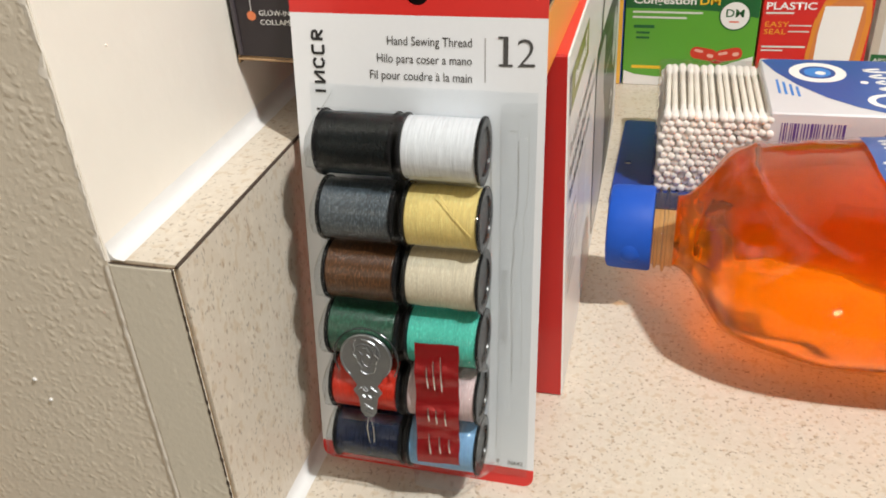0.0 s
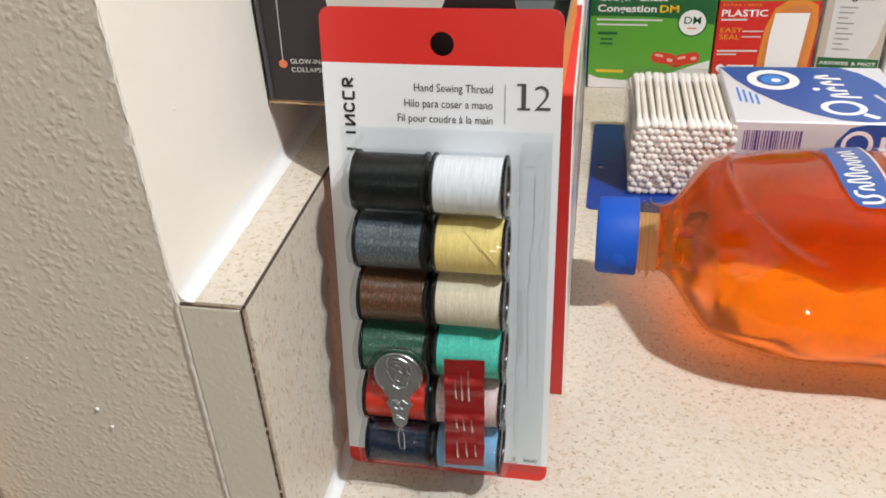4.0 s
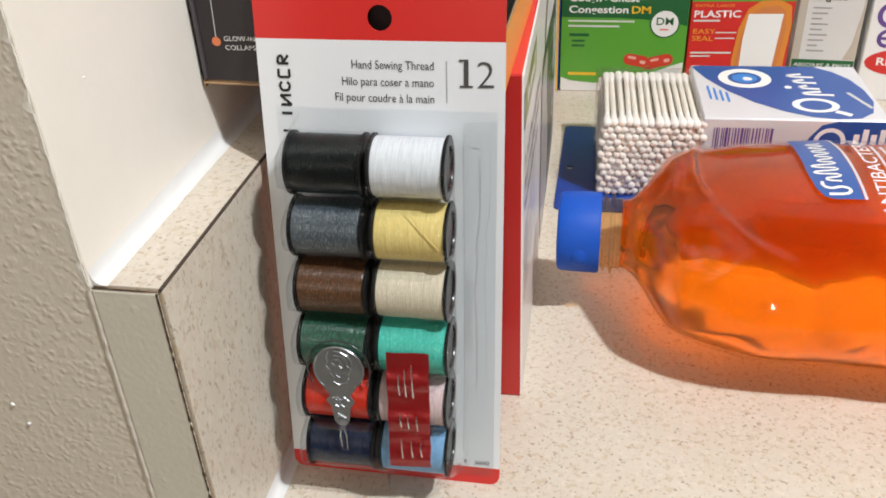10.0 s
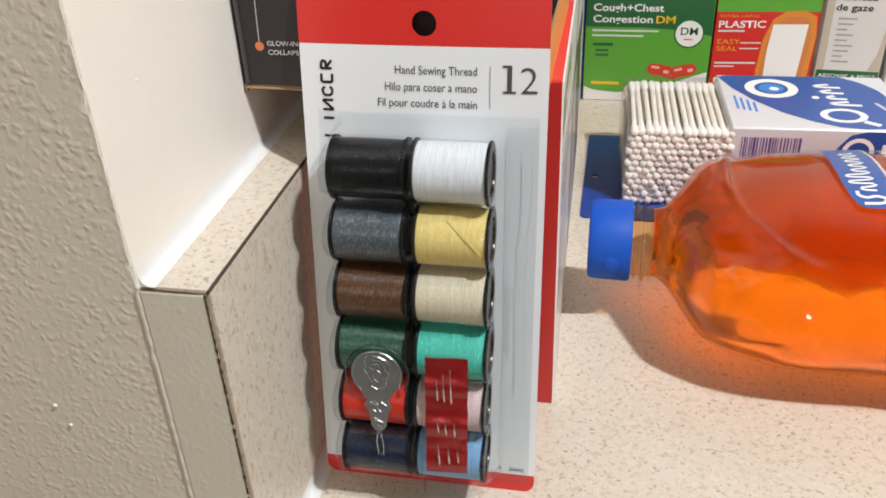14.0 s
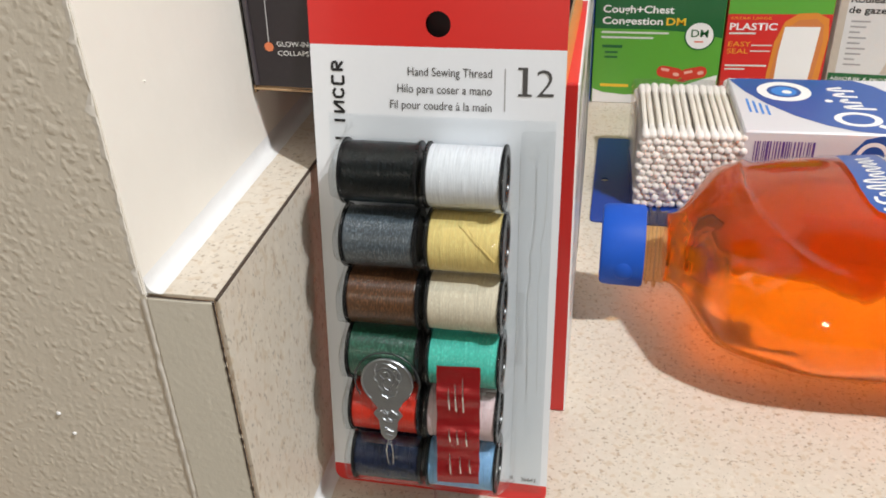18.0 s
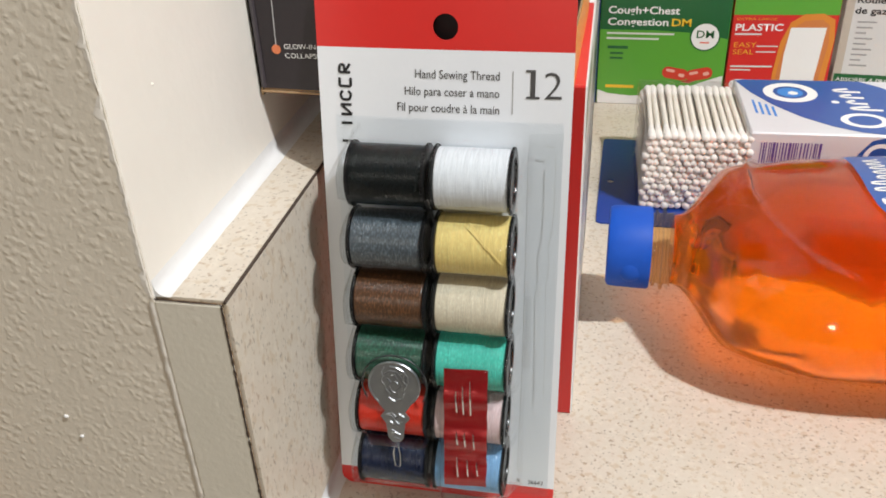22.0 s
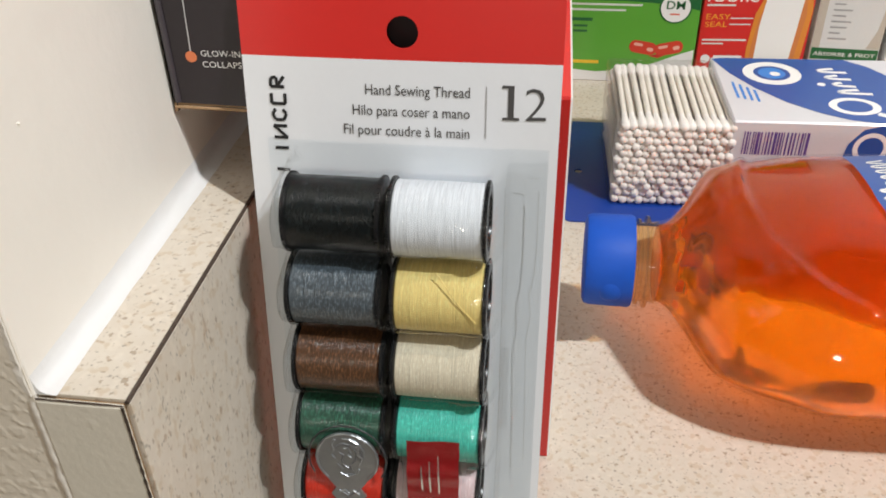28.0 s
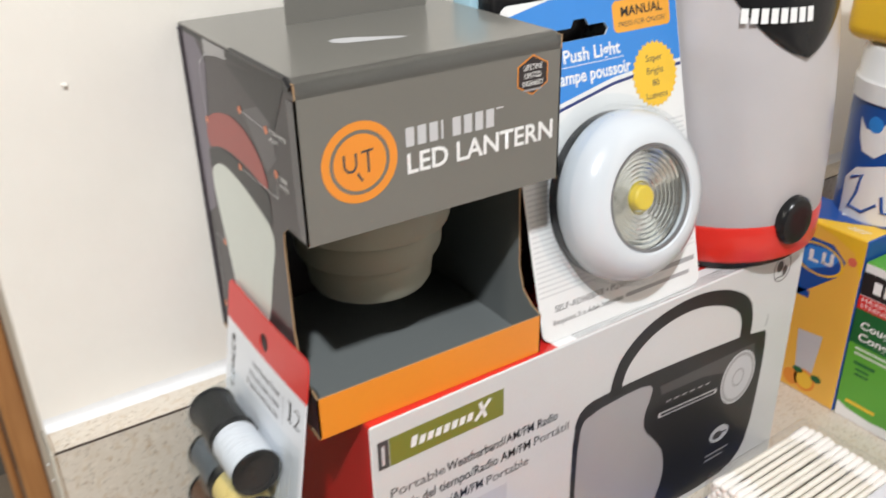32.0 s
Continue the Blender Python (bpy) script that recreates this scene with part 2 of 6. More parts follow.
def orange_peel(name, colour, second, strength, cover):
    """Rolled paint: rounded lumps of two to three millimetres that thin out in patches, over a fine pebble."""
    m = material(name, colour, 0.48, second, 0.2, 0.3, 0.0, 1.6)
    n, l = m.node_tree.nodes, m.node_tree.links
    b, coord = n["Principled BSDF"], next(x for x in n if x.type == "TEX_COORD")
    lumps, patch, pebble = n.new("ShaderNodeTexVoronoi"), n.new("ShaderNodeTexNoise"), n.new("ShaderNodeTexNoise")
    lumps.feature = "SMOOTH_F1"
    lumps.inputs["Scale"].default_value, lumps.inputs["Smoothness"].default_value = 400, 0.7
    patch.inputs["Scale"].default_value, patch.inputs["Detail"].default_value = 70, 2
    pebble.inputs["Scale"].default_value, pebble.inputs["Detail"].default_value = 520, 2.5
    warp, bend = n.new("ShaderNodeTexNoise"), n.new("ShaderNodeVectorMath")
    warp.inputs["Scale"].default_value = 230
    bend.operation = "MULTIPLY_ADD"
    bend.inputs[1].default_value = (0.0035, 0.0035, 0.0035)
    l.new(coord.outputs["Object"], warp.inputs["Vector"])
    l.new(warp.outputs["Color"], bend.inputs[0])
    l.new(coord.outputs["Object"], bend.inputs[2])
    l.new(bend.outputs[0], lumps.inputs["Vector"])
    for tex in (patch, pebble):
        l.new(coord.outputs["Object"], tex.inputs["Vector"])
    share, drop, raised = n.new("ShaderNodeMapRange"), n.new("ShaderNodeMapRange"), n.new("ShaderNodeMath")
    share.inputs["From Min"].default_value, share.inputs["From Max"].default_value = 0.62 - cover, 0.92 - cover
    l.new(patch.outputs["Fac"], share.inputs["Value"])
    drop.inputs["From Min"].default_value, drop.inputs["From Max"].default_value = 0.55, 0.12
    l.new(lumps.outputs["Distance"], drop.inputs["Value"])
    raised.operation = "MULTIPLY"
    l.new(share.outputs["Result"], raised.inputs[0])
    l.new(drop.outputs["Result"], raised.inputs[1])
    total = n.new("ShaderNodeMath")
    total.operation = "MULTIPLY_ADD"
    total.inputs[1].default_value = 0.55
    l.new(pebble.outputs["Fac"], total.inputs[0])
    l.new(raised.outputs[0], total.inputs[2])
    relief = n.new("ShaderNodeBump")
    relief.inputs["Strength"].default_value, relief.inputs["Distance"].default_value = strength, 0.0007
    l.new(total.outputs[0], relief.inputs["Height"])
    l.new(relief.outputs[0], b.inputs["Normal"])
    return m


GREY_PAINT = orange_peel("grey_textured_paint", (0.745, 0.685, 0.58), (0.68, 0.62, 0.52), 0.26, 0.34)
END_PAINT = orange_peel("smooth_grey_paint", (0.72, 0.68, 0.58), (0.66, 0.62, 0.525), 0.3, 0.12)
CAULK = material("white_caulk", (0.74, 0.74, 0.74), 0.4, (0.74, 0.72, 0.68), 0.1, 0.3, 0.2, 6.0)
LAMINATE = laminate("speckled_laminate")
SEAM = material("dark_laminate_edge", (0.045, 0.03, 0.022), 0.6, (0.10, 0.07, 0.05), 0.5, 0.3, 0.3, 1.0)
# for unseen walls that close the room, dark to weaken fill and reflections
TAN_PAINT = material("tan_wall_paint", (0.19, 0.175, 0.155), 0.6, (0.16, 0.145, 0.125), 0.15, 0.25, 0.2, 5.0)
OAK = material("orange_oak", (0.42, 0.20, 0.07), 0.4, (0.25, 0.10, 0.03), 0.6, 0.3, 0.3, 4.0, stretch=(1, 1, 0.12))
# for the unseen ceiling, darkened so that glossy things reflect less of it
CEILING_PAINT = material("beige_ceiling_paint", (0.30, 0.285, 0.26), 0.8, (0.26, 0.245, 0.225), 0.2, 0.2, 0.4, 6.0)
FLOOR_VINYL = material("beige_vinyl", (0.40, 0.33, 0.26), 0.5, (0.30, 0.24, 0.18), 0.4, 0.4, 0.1, 8.0)


def ink(name, colour, rough=0.35, coat=0.15, vary=0.12):
    return material(name, colour, rough, tuple(min(1, c * 0.8 + 0.01) for c in colour), vary, vary, 0.05, 1.6, coat=coat)


PACK_CARD = ink("cool_white_card", (0.74, 0.765, 0.80), 0.4, 0.1, 0.06)
WHITE_CARD = ink("white_card", (0.80, 0.80, 0.79))
SLEEVE_WHITE = ink("sleeve_white", (0.64, 0.64, 0.67))
RADIO_WHITE = ink("uncoated_white_card", (0.65, 0.65, 0.64))
RED_INK = ink("red_ink", (0.62, 0.022, 0.018))
DEEP_RED = ink("deep_red_ink", (0.50, 0.018, 0.016), 0.3)
BLACK_INK = ink("black_ink", (0.018, 0.018, 0.019))
CHARCOAL = ink("charcoal_ink", (0.07, 0.068, 0.068))
PLUM_CARD = ink("charcoal_plum_card", (0.024, 0.018, 0.021), 0.3, 0.25, 0.35)
GREY_CARD = ink("warm_grey_card", (0.155, 0.15, 0.134), 0.3, 0.45, 0.1)
INNER_GREY = ink("inner_grey_card", (0.135, 0.148, 0.146), 0.55, 0.0)
ORANGE_INK = ink("orange_ink", (0.80, 0.27, 0.022))
KRAFT = material("raw_kraft_edge", (0.36, 0.23, 0.12), 0.8, (0.26, 0.16, 0.08), 0.5, 0.3, 0.3, 1.0)
OLIVE_INK = ink("olive_ink", (0.20, 0.215, 0.035))
GREY_INK = ink("grey_ink", (0.36, 0.355, 0.36))
LIGHT_GREY_INK = ink("light_grey_ink", (0.56, 0.56, 0.57))
BLUE_INK = ink("blue_ink", (0.008, 0.075, 0.33))
SKY_INK = ink("sky_blue_ink", (0.030, 0.23, 0.66))
NAVY_INK = ink("navy_ink", (0.010, 0.028, 0.16))
GREEN_INK = ink("green_ink", (0.10, 0.36, 0.035))
DARK_GREEN_INK = ink("dark_green_ink", (0.008, 0.115, 0.03))
YELLOW_INK = ink("yellow_ink", (0.85, 0.52, 0.03))
AMBER_INK = ink("amber_ink", (0.80, 0.36, 0.03))
PURPLE_INK = ink("purple_ink", (0.12, 0.06, 0.28))
PALE_INK = ink("pale_green_white_ink", (0.66, 0.70, 0.645))
PRINT_WHITE = ink("print_white", (0.82, 0.82, 0.81), 0.4, 0.1, 0.05)
PINK_INK = ink("coral_ink", (0.75, 0.16, 0.10))
BLACK_PLASTIC = material("black_plastic", (0.010, 0.010, 0.011), 0.26, (0.018, 0.018, 0.018), 0.2, 0.2, 0.1, 2.0)
BLUE_PLASTIC = material("blue_plastic", (0.004, 0.078, 0.47), 0.55, (0.006, 0.05, 0.32), 0.15, 0.2, 0.05, 3.0)
for dark in (BLACK_INK, CHARCOAL, PLUM_CARD, BLACK_PLASTIC, BLUE_PLASTIC):
    dark.node_tree.nodes["Principled BSDF"].inputs["Specular IOR Level"].default_value = 0.3
BLUE_SHEET = material("blue_sheet", (0.007, 0.050, 0.32), 0.28, (0.008, 0.05, 0.30), 0.2, 0.3, 0.05, 3.0)
WHITE_PLASTIC = material("white_plastic", (0.80, 0.815, 0.82), 0.25, (0.74, 0.75, 0.76), 0.1, 0.15, 0.03, 3.0, coat=0.3)
DOME = material("cool_white_plastic", (0.62, 0.65, 0.68), 0.25, (0.56, 0.61, 0.66), 0.1, 0.15, 0.03, 3.0, coat=0.3)
GOLD_INK = ink("golden_yellow_ink", (0.86, 0.48, 0.07))
FROSTED = material("frosted_white_plastic", (0.48, 0.455, 0.46), 0.35, (0.43, 0.405, 0.41), 0.1, 0.3, 0.05, 3.0, coat=0.2)
RED_PLASTIC = material("red_plastic", (0.66, 0.025, 0.016), 0.3, (0.55, 0.02, 0.014), 0.1, 0.2, 0.05, 3.0, coat=0.2)
SILICONE = material("pale_silicone", (0.29, 0.29, 0.235), 0.5, (0.25, 0.25, 0.2), 0.15, 0.2, 0.1, 2.0)
COTTON = material("white_cotton", (0.88, 0.84, 0.79), 0.9, (0.82, 0.775, 0.72), 0.5, 0.2, 0.8, 0.6, sheen=0.3)
STICK = material("paper_stick", (0.84, 0.80, 0.72), 0.7, (0.55, 0.47, 0.37), 0.3, 0.2, 0.2, 1.2)
STEEL = material("needle_steel", (0.72, 0.71, 0.69), 0.22, (0.5, 0.5, 0.5), 0.2, 0.1, 0.1, 1.0, metal=1.0)
TIN = material("stamped_tin", (0.38, 0.39, 0.40), 0.32, (0.29, 0.30, 0.31), 0.35, 0.3, 0.25, 1.4, metal=0.8)
DARK_TIN = material("dark_tin_line", (0.22, 0.22, 0.23), 0.4, (0.12, 0.12, 0.12), 0.3, 0.2, 0.2, 1.0, metal=0.6)
RED_FOIL = material("red_foil", (0.36, 0.007, 0.010), 0.25, (0.17, 0.004, 0.008), 0.15, 0.55, 0.2, 4.0, metal=0.35, coat=0.4)
CHROME = material("reflector_chrome", (0.74, 0.76, 0.76), 0.16, (0.5, 0.52, 0.52), 0.2, 0.2, 0.3, 1.6, metal=1.0)
LED_YELLOW = material("led_phosphor", (0.86, 0.62, 0.03), 0.45, (0.75, 0.5, 0.02), 0.2, 0.2, 0.2, 0.8)
FILM = clear_film("clear_blister", (0.94, 0.96, 0.97), 0.045, 1.4, 0.75, 0.12)
# the blister's film tinted greyer, to carry the shade along its right strip
SHADED_FILM = clear_film("clear_blister_shaded", (0.88, 0.905, 0.915), 0.12, 1.6, 0.6, 1.0)
BOTTLE_SHELL = clear_film("clear_bottle_plastic", (0.995, 0.985, 0.97), 0.05, 1.15, 0.3, 0.06)
NECK_AMBER = clear_film("amber_neck_plastic", (0.95, 0.76, 0.52), 0.06, 1.5, 0.7, 0.1)
SOAP = soap_material("orange_soap", (0.94, 0.172, 0.004), (0.93, 0.30, 0.03))
LENS_CLEAR = clear_film("clear_lens", (0.96, 0.97, 0.97), 0.05, 1.5)


# ---- mesh helpers; lengths in millimetres ----
MM = 0.001


def thing(name, label, category, base=(0, 0, 0), turn=(0, 0, 0), group="", kind=""):
    """An Empty at the thing's base, which carries its tags."""
    ob = new(name)
    ob.empty_display_size = 0.02
    ob.matrix_world = pose(base[0] * MM, base[1] * MM, base[2] * MM, *turn)
    return tagged(ob, label, category, group, kind)


def part(name, bm, mat, parent=None, label="", smooth=False, more=()):
    """Links a bmesh, given in millimetres in its parent's space, as one mesh object."""
    me = bpy.data.meshes.new(name)
    bmesh.ops.scale(bm, vec=(MM, MM, MM), verts=bm.verts)
    bm.to_mesh(me)
    bm.free()
    for m in (mat, *more):
        me.materials.append(m)
    if smooth:
        me.shade_smooth()
        me.set_sharp_from_angle(angle=radians(38))
    ob = new(name, me)
    ob.parent = parent
    return tagged(ob, label)


def block(a, b, bevel=0.0, steps=2):
    bm = bmesh.new()
    bmesh.ops.create_cube(bm, size=1)
    for v in bm.verts:
        v.co = [(a[i] + b[i]) / 2 + v.co[i] * (b[i] - a[i]) for i in range(3)]
    if bevel:
        bmesh.ops.bevel(bm, geom=bm.edges, offset=bevel, segments=steps, affect="EDGES", profile=0.5)
    return bm


def lathe(profile, around=32, axis="z", centre=(0, 0, 0), cap=True):
    """Turns rows of (radius, height) round an axis through centre."""
    bm = bmesh.new()
    rings = []
    for r, h in profile:
        ring = []
        for k in range(around):
            a = 2 * math.pi * k / around
            c, s = r * math.cos(a), r * math.sin(a)
            p = {"z": (c, s, h), "x": (h, c, s), "y": (s, h, c)}[axis]
            ring.append(bm.verts.new([p[i] + centre[i] for i in range(3)]))
        rings.append(ring)
    for one, two in zip(rings, rings[1:]):
        for k in range(around):
            bm.faces.new((one[k], one[(k + 1) % around], two[(k + 1) % around], two[k]))
    if cap:
        bm.faces.new(list(reversed(rings[0])))
        bm.faces.new(rings[-1])
    bmesh.ops.recalc_face_normals(bm, faces=bm.faces)
    return bm


def tube(points, radius, around=8, closed=False):
    """A round bar along a line of points."""
    bm = bmesh.new()
    pts = [Vector(p) for p in points]
    rings = []
    for k, p in enumerate(pts):
        ahead = (pts[min(k + 1, len(pts) - 1)] - pts[max(k - 1, 0)]).normalized()
        side = ahead.cross(Vector((0.13, 0.31, 0.94))).normalized()
        above = side.cross(ahead)
        r = radius[k] if isinstance(radius, (list, tuple)) else radius
        rings.append([bm.verts.new(p + r * (math.cos(2 * math.pi * j / around) * side + math.sin(2 * math.pi * j / around) * above)) for j in range(around)])
    for one, two in zip(rings, rings[1:]):
        for j in range(around):
            bm.faces.new((one[j], one[(j + 1) % around], two[(j + 1) % around], two[j]))
    bm.faces.new(list(reversed(rings[0])))
    bm.faces.new(rings[-1])
    bmesh.ops.recalc_face_normals(bm, faces=bm.faces)
    return bm


def slab(points, thick, where):
    """A flat outline of (u, v) with a thickness, laid by where(u, v, w)."""
    bm = bmesh.new()
    low = [bm.verts.new(where(u, v, 0)) for u, v in points]
    high = [bm.verts.new(where(u, v, thick)) for u, v in points]
    bm.faces.new(high)
    bm.faces.new(list(reversed(low)))
    for k in range(len(points)):
        j = (k + 1) % len(points)
        bm.faces.new((low[k], low[j], high[j], high[k]))
    bmesh.ops.recalc_face_normals(bm, faces=bm.faces)
    return bm


class Face:
    """A flat side of a thing: a corner, its two directions, and the way out."""

    def __init__(self, corner, u, v):
        self.o, self.u, self.v = Vector(corner), Vector(u).normalized(), Vector(v).normalized()
        self.n = self.u.cross(self.v)

    def at(self, u, v, w=0.0):
        return self.o + u * self.u + v * self.v + w * self.n


def rect(u0, v0, u1, v1):
    return [(u0, v0), (u1, v0), (u1, v1), (u0, v1)]


def disc(u, v, r, n=28, ry=None):
    return [(u + r * math.cos(2 * math.pi * k / n), v + (ry or r) * math.sin(2 * math.pi * k / n)) for k in range(n)]


def rounded(u0, v0, u1, v1, r, n=5):
    out = []
    for cu, cv, a in ((u1 - r, v1 - r, 0), (u0 + r, v1 - r, 90), (u0 + r, v0 + r, 180), (u1 - r, v0 + r, 270)):
        out += [(cu + r * math.cos(radians(a + 90 * k / n)), cv + r * math.sin(radians(a + 90 * k / n))) for k in range(n + 1)]
    return out


def printed(parent, face, outlines, mat, lift=0.15, name="print", label=""):
    """Ink on a face: one mesh of flat outlines."""
    bm = bmesh.new()
    for pts in outlines:
        try:
            bm.faces.new([bm.verts.new(face.at(u, v, lift)) for u, v in pts])
        except ValueError:
            pass
    bmesh.ops.recalc_face_normals(bm, faces=bm.faces)
    for f in bm.faces:
        f.normal_update()
        if f.normal.dot(face.n) < 0:
            f.normal_flip()
    return part(name, bm, mat, parent, label)


def ring(u, v, r0, r1, n=36, squash=1.0):
    """An annulus as a run of quads."""
    out = []
    for k in range(n):
        a, b = 2 * math.pi * k / n, 2 * math.pi * (k + 1) / n
        out.append([(u + r0 * math.cos(a), v + squash * r0 * math.sin(a)), (u + r1 * math.cos(a), v + squash * r1 * math.sin(a)), (u + r1 * math.cos(b), v + squash * r1 * math.sin(b)), (u + r0 * math.cos(b), v + squash * r0 * math.sin(b))])
    return out


def strip(points, width):
    """A line of one width through (u, v) points, as quads."""
    out = []
    for (a, b), (c, d) in zip(points, points[1:]):
        k = math.hypot(c - a, d - b) or 1
        p, q = -(d - b) / k * width / 2, (c - a) / k * width / 2
        out.append([(a - p, b - q), (c - p, d - q), (c + p, d + q), (a + p, b + q)])
    return out


def lettering(parent, face, words, u, v, height, mat, width=None, align="LEFT", lift=0.2, turn=0.0, name="lettering", bold=0.0, wrap=None):
    """Words in the built-in font; height: of a capital; width: of the whole line."""
    curve = bpy.data.curves.new("words", "FONT")
    curve.body, curve.align_x, curve.size, curve.resolution_u, curve.offset = words, align, 1.0, 3, bold
    holder = bpy.data.objects.new("words", curve)
    me = bpy.data.meshes.new_from_object(holder)
    bpy.data.objects.remove(holder)
    bpy.data.curves.remove(curve)
    xs = [p.co.x for p in me.vertices]
    up = height / 0.72
    across = width / (max(xs) - min(xs)) if width else up
    c, s = math.cos(radians(turn)), math.sin(radians(turn))
    for p in me.vertices:
        a, b = p.co.x * across, p.co.y * up
        q = (u + c * a - s * b, v + s * a + c * b)
        p.co = (wrap(q[0], q[1], lift) if wrap else face.at(q[0], q[1], lift)) * MM
    me.materials.append(mat)
    ob = new(name, me)
    ob.parent = parent
    return ob


def bars(u0, v0, u1, rows, pitch, height, gaps=(0.9, 0.7, 1.0, 0.8)):
    """Lines of writing that cannot be read, as plain bars."""
    out = []
    for k in range(rows):
        v = v0 - k * pitch
        out.append(rect(u0, v, u0 + (u1 - u0) * gaps[k % len(gaps)], v + height))
    return out


def carton(root, a, b, mats, bevel=0.5):
    """A closed carton: its six sides as one body with a face colour for each of -x +x -y +y -z +z."""
    bm = block(a, b, bevel, 1)
    for f in bm.faces:
        f.normal_update()
        n = f.normal
        k = max(range(3), key=lambda i: abs(n[i]))
        f.material_index = 2 * k + (n[k] > 0)
    return part("carton", bm, mats[0], root, more=mats[1:])


def eased(points, rounds=2):
    """Rounds the corners of an outline by cutting them."""
    for _ in range(rounds):
        out = []
        for (a, b), (c, d) in zip(points, points[1:] + points[:1]):
            out += [(0.75 * a + 0.25 * c, 0.75 * b + 0.25 * d), (0.25 * a + 0.75 * c, 0.25 * b + 0.75 * d)]
        points = out
    return points


# ---- the setting ----
def sheet(name, a, b, mat, label, kind="structure", bevel=0.0):
    return tagged(part(name, block(a, b, bevel), mat), label, name.replace("_", " "), kind=kind)


SPLASH_TOP, SPLASH = 119.2, 20.0
counter = tagged(part("countertop", block((0, -25, -38), (1500, 600, 0), 3.0), LAMINATE), "cream speckled laminate countertop", "countertop", kind="structure")
part("base_cabinet", block((5, 10, -900), (1495, 595, -38.5)), OAK, counter, "oak base cabinet")
wall_left = tagged(part("wall_left", block((-1400, 0.3, -900), (0, 600, 1500), 0.25), CREAM), "cream painted wall with light orange-peel texture", "wall", kind="structure")
sheet("wall_end", (-1400, 0, -900), (-0.35, 0.28, 1500), GREY_PAINT, "wall end painted warm grey with a pebbled texture")
sheet("wall_back", (0, 600, -900), (2200, 700, 1500), CREAM, "cream painted wall behind the counter")
sheet("wall_right", (2200, -2200, -900), (2300, 700, 1500), TAN_PAINT, "unseen side wall, tan to hold down reflections")
sheet("wall_front", (-1500, -2300, -900), (2300, -2200, 1500), TAN_PAINT, "unseen wall across the room, tan to hold down reflections")
sheet("wall_far_left", (-1500, -2200, -900), (-1400, 0, 1500), TAN_PAINT, "unseen wall at the room's side, tan to cut fill")
sheet("ceiling", (-1500, -2300, 1500), (2300, 700, 1560), CEILING_PAINT, "unseen ceiling, darkened to beige to cut reflections")
sheet("floor", (-1500, -2300, -960), (2300, 700, -900), FLOOR_VINYL, "beige vinyl floor")


def uneven_bead(name, start, end, width, depth, mat, label, rough=0.5, gap=0.0, steps=160, seed=3, out=(0.7, -0.7, 0)):
    """A run of paint or caulk of uneven width along a line."""
    start, end, out = Vector(start), Vector(end), Vector(out).normalized()
    along = (end - start).normalized()
    side = along.cross(out)
    bm = bmesh.new()
    rings = []
    for k in range(steps + 1):
        p = start.lerp(end, k / steps)
        s = p.length * 0.21 + seed * 7.3
        w = width * (1 + rough * noise.noise((s, seed, 0)) + 0.5 * rough * noise.noise((s * 4.1, seed, 2)))
        d = depth * (1 + rough * noise.noise((s * 1.7, seed, 5)) - gap * max(0, noise.noise((s * 0.9, seed, 9))) * 3)
        wander = side * width * 0.35 * rough * noise.noise((s * 0.8, seed, 12))
        rings.append([bm.verts.new(p + wander + side * w * a + out * d * h) for a, h in ((-0.5, -0.3), (-0.42, 0.35), (-0.15, 0.9), (0.15, 0.95), (0.42, 0.3), (0.5, -0.3))])
    for one, two in zip(rings, rings[1:]):
        for j in range(5):
            bm.faces.new((one[j], one[j + 1], two[j + 1], two[j]))
    bmesh.ops.recalc_face_normals(bm, faces=bm.faces)
    ob = part(name, bm, mat, smooth=True)
    return tagged(ob, label, "trim", kind="structure")


uneven_bead("paint_seam", (-0.6, -0.2, 0), (-0.6, -0.2, SPLASH_TOP - 1), 2.7, 0.55, CREAM, "cracked pale paint seam beside the splash", 0.32, 0.4, 220, 9, (0, -1, 0))

side_splash = thing("side_splash", "cream speckled laminate side splash with dark seams", "backsplash", (0, 0, 0), kind="structure")
part("front_panel", block((SPLASH - 1.2, 1.2, 0.2), (SPLASH, 598, SPLASH_TOP - 1.0)), LAMINATE, side_splash, "speckled laminate front")
part("top_strip", block((0.2, 1.2, SPLASH_TOP - 1.0), (SPLASH - 0.9, 598, SPLASH_TOP)), LAMINATE, side_splash, "speckled laminate top")
part("core", block((0.2, 0.6, 0.2), (SPLASH - 1.3, 598, SPLASH_TOP - 1.1)), KRAFT, side_splash, "board core")
part("end_cap", block((0.4, -0.9, 0.2), (SPLASH - 0.9, 0.5, SPLASH_TOP - 0.5), 0.35), END_PAINT, side_splash, "end painted over in warm grey")


def ragged_line(name, start, end, width, lift_dir, parent, seed, mat=None, rate=0.33, sway=0.9):
    """A thin dark joint with a broken edge."""
    start, end = Vector(start), Vector(end)
    along = (end - start).normalized()
    out = Vector(lift_dir).normalized()
    side = along.cross(out)
    bm = bmesh.new()
    steps = 700
    last = None
    for k in range(steps + 1):
        p = start.lerp(end, k / steps)
        s = p.length * rate + seed * 5.1
        w = width * max(0.12, 0.62 + sway * noise.noise((s, seed, 1)) + 0.3 * sway * noise.noise((s * 3.7, seed, 6)))
        pair = (bm.verts.new(p + side * w * 0.5 + out * 0.12), bm.verts.new(p - side * w * 0.5 + out * 0.12))
        if last:
            bm.faces.new((last[0], pair[0], pair[1], last[1]))
        last = pair
    bmesh.ops.recalc_face_normals(bm, faces=bm.faces)
    return part(name, bm, mat or SEAM, parent)


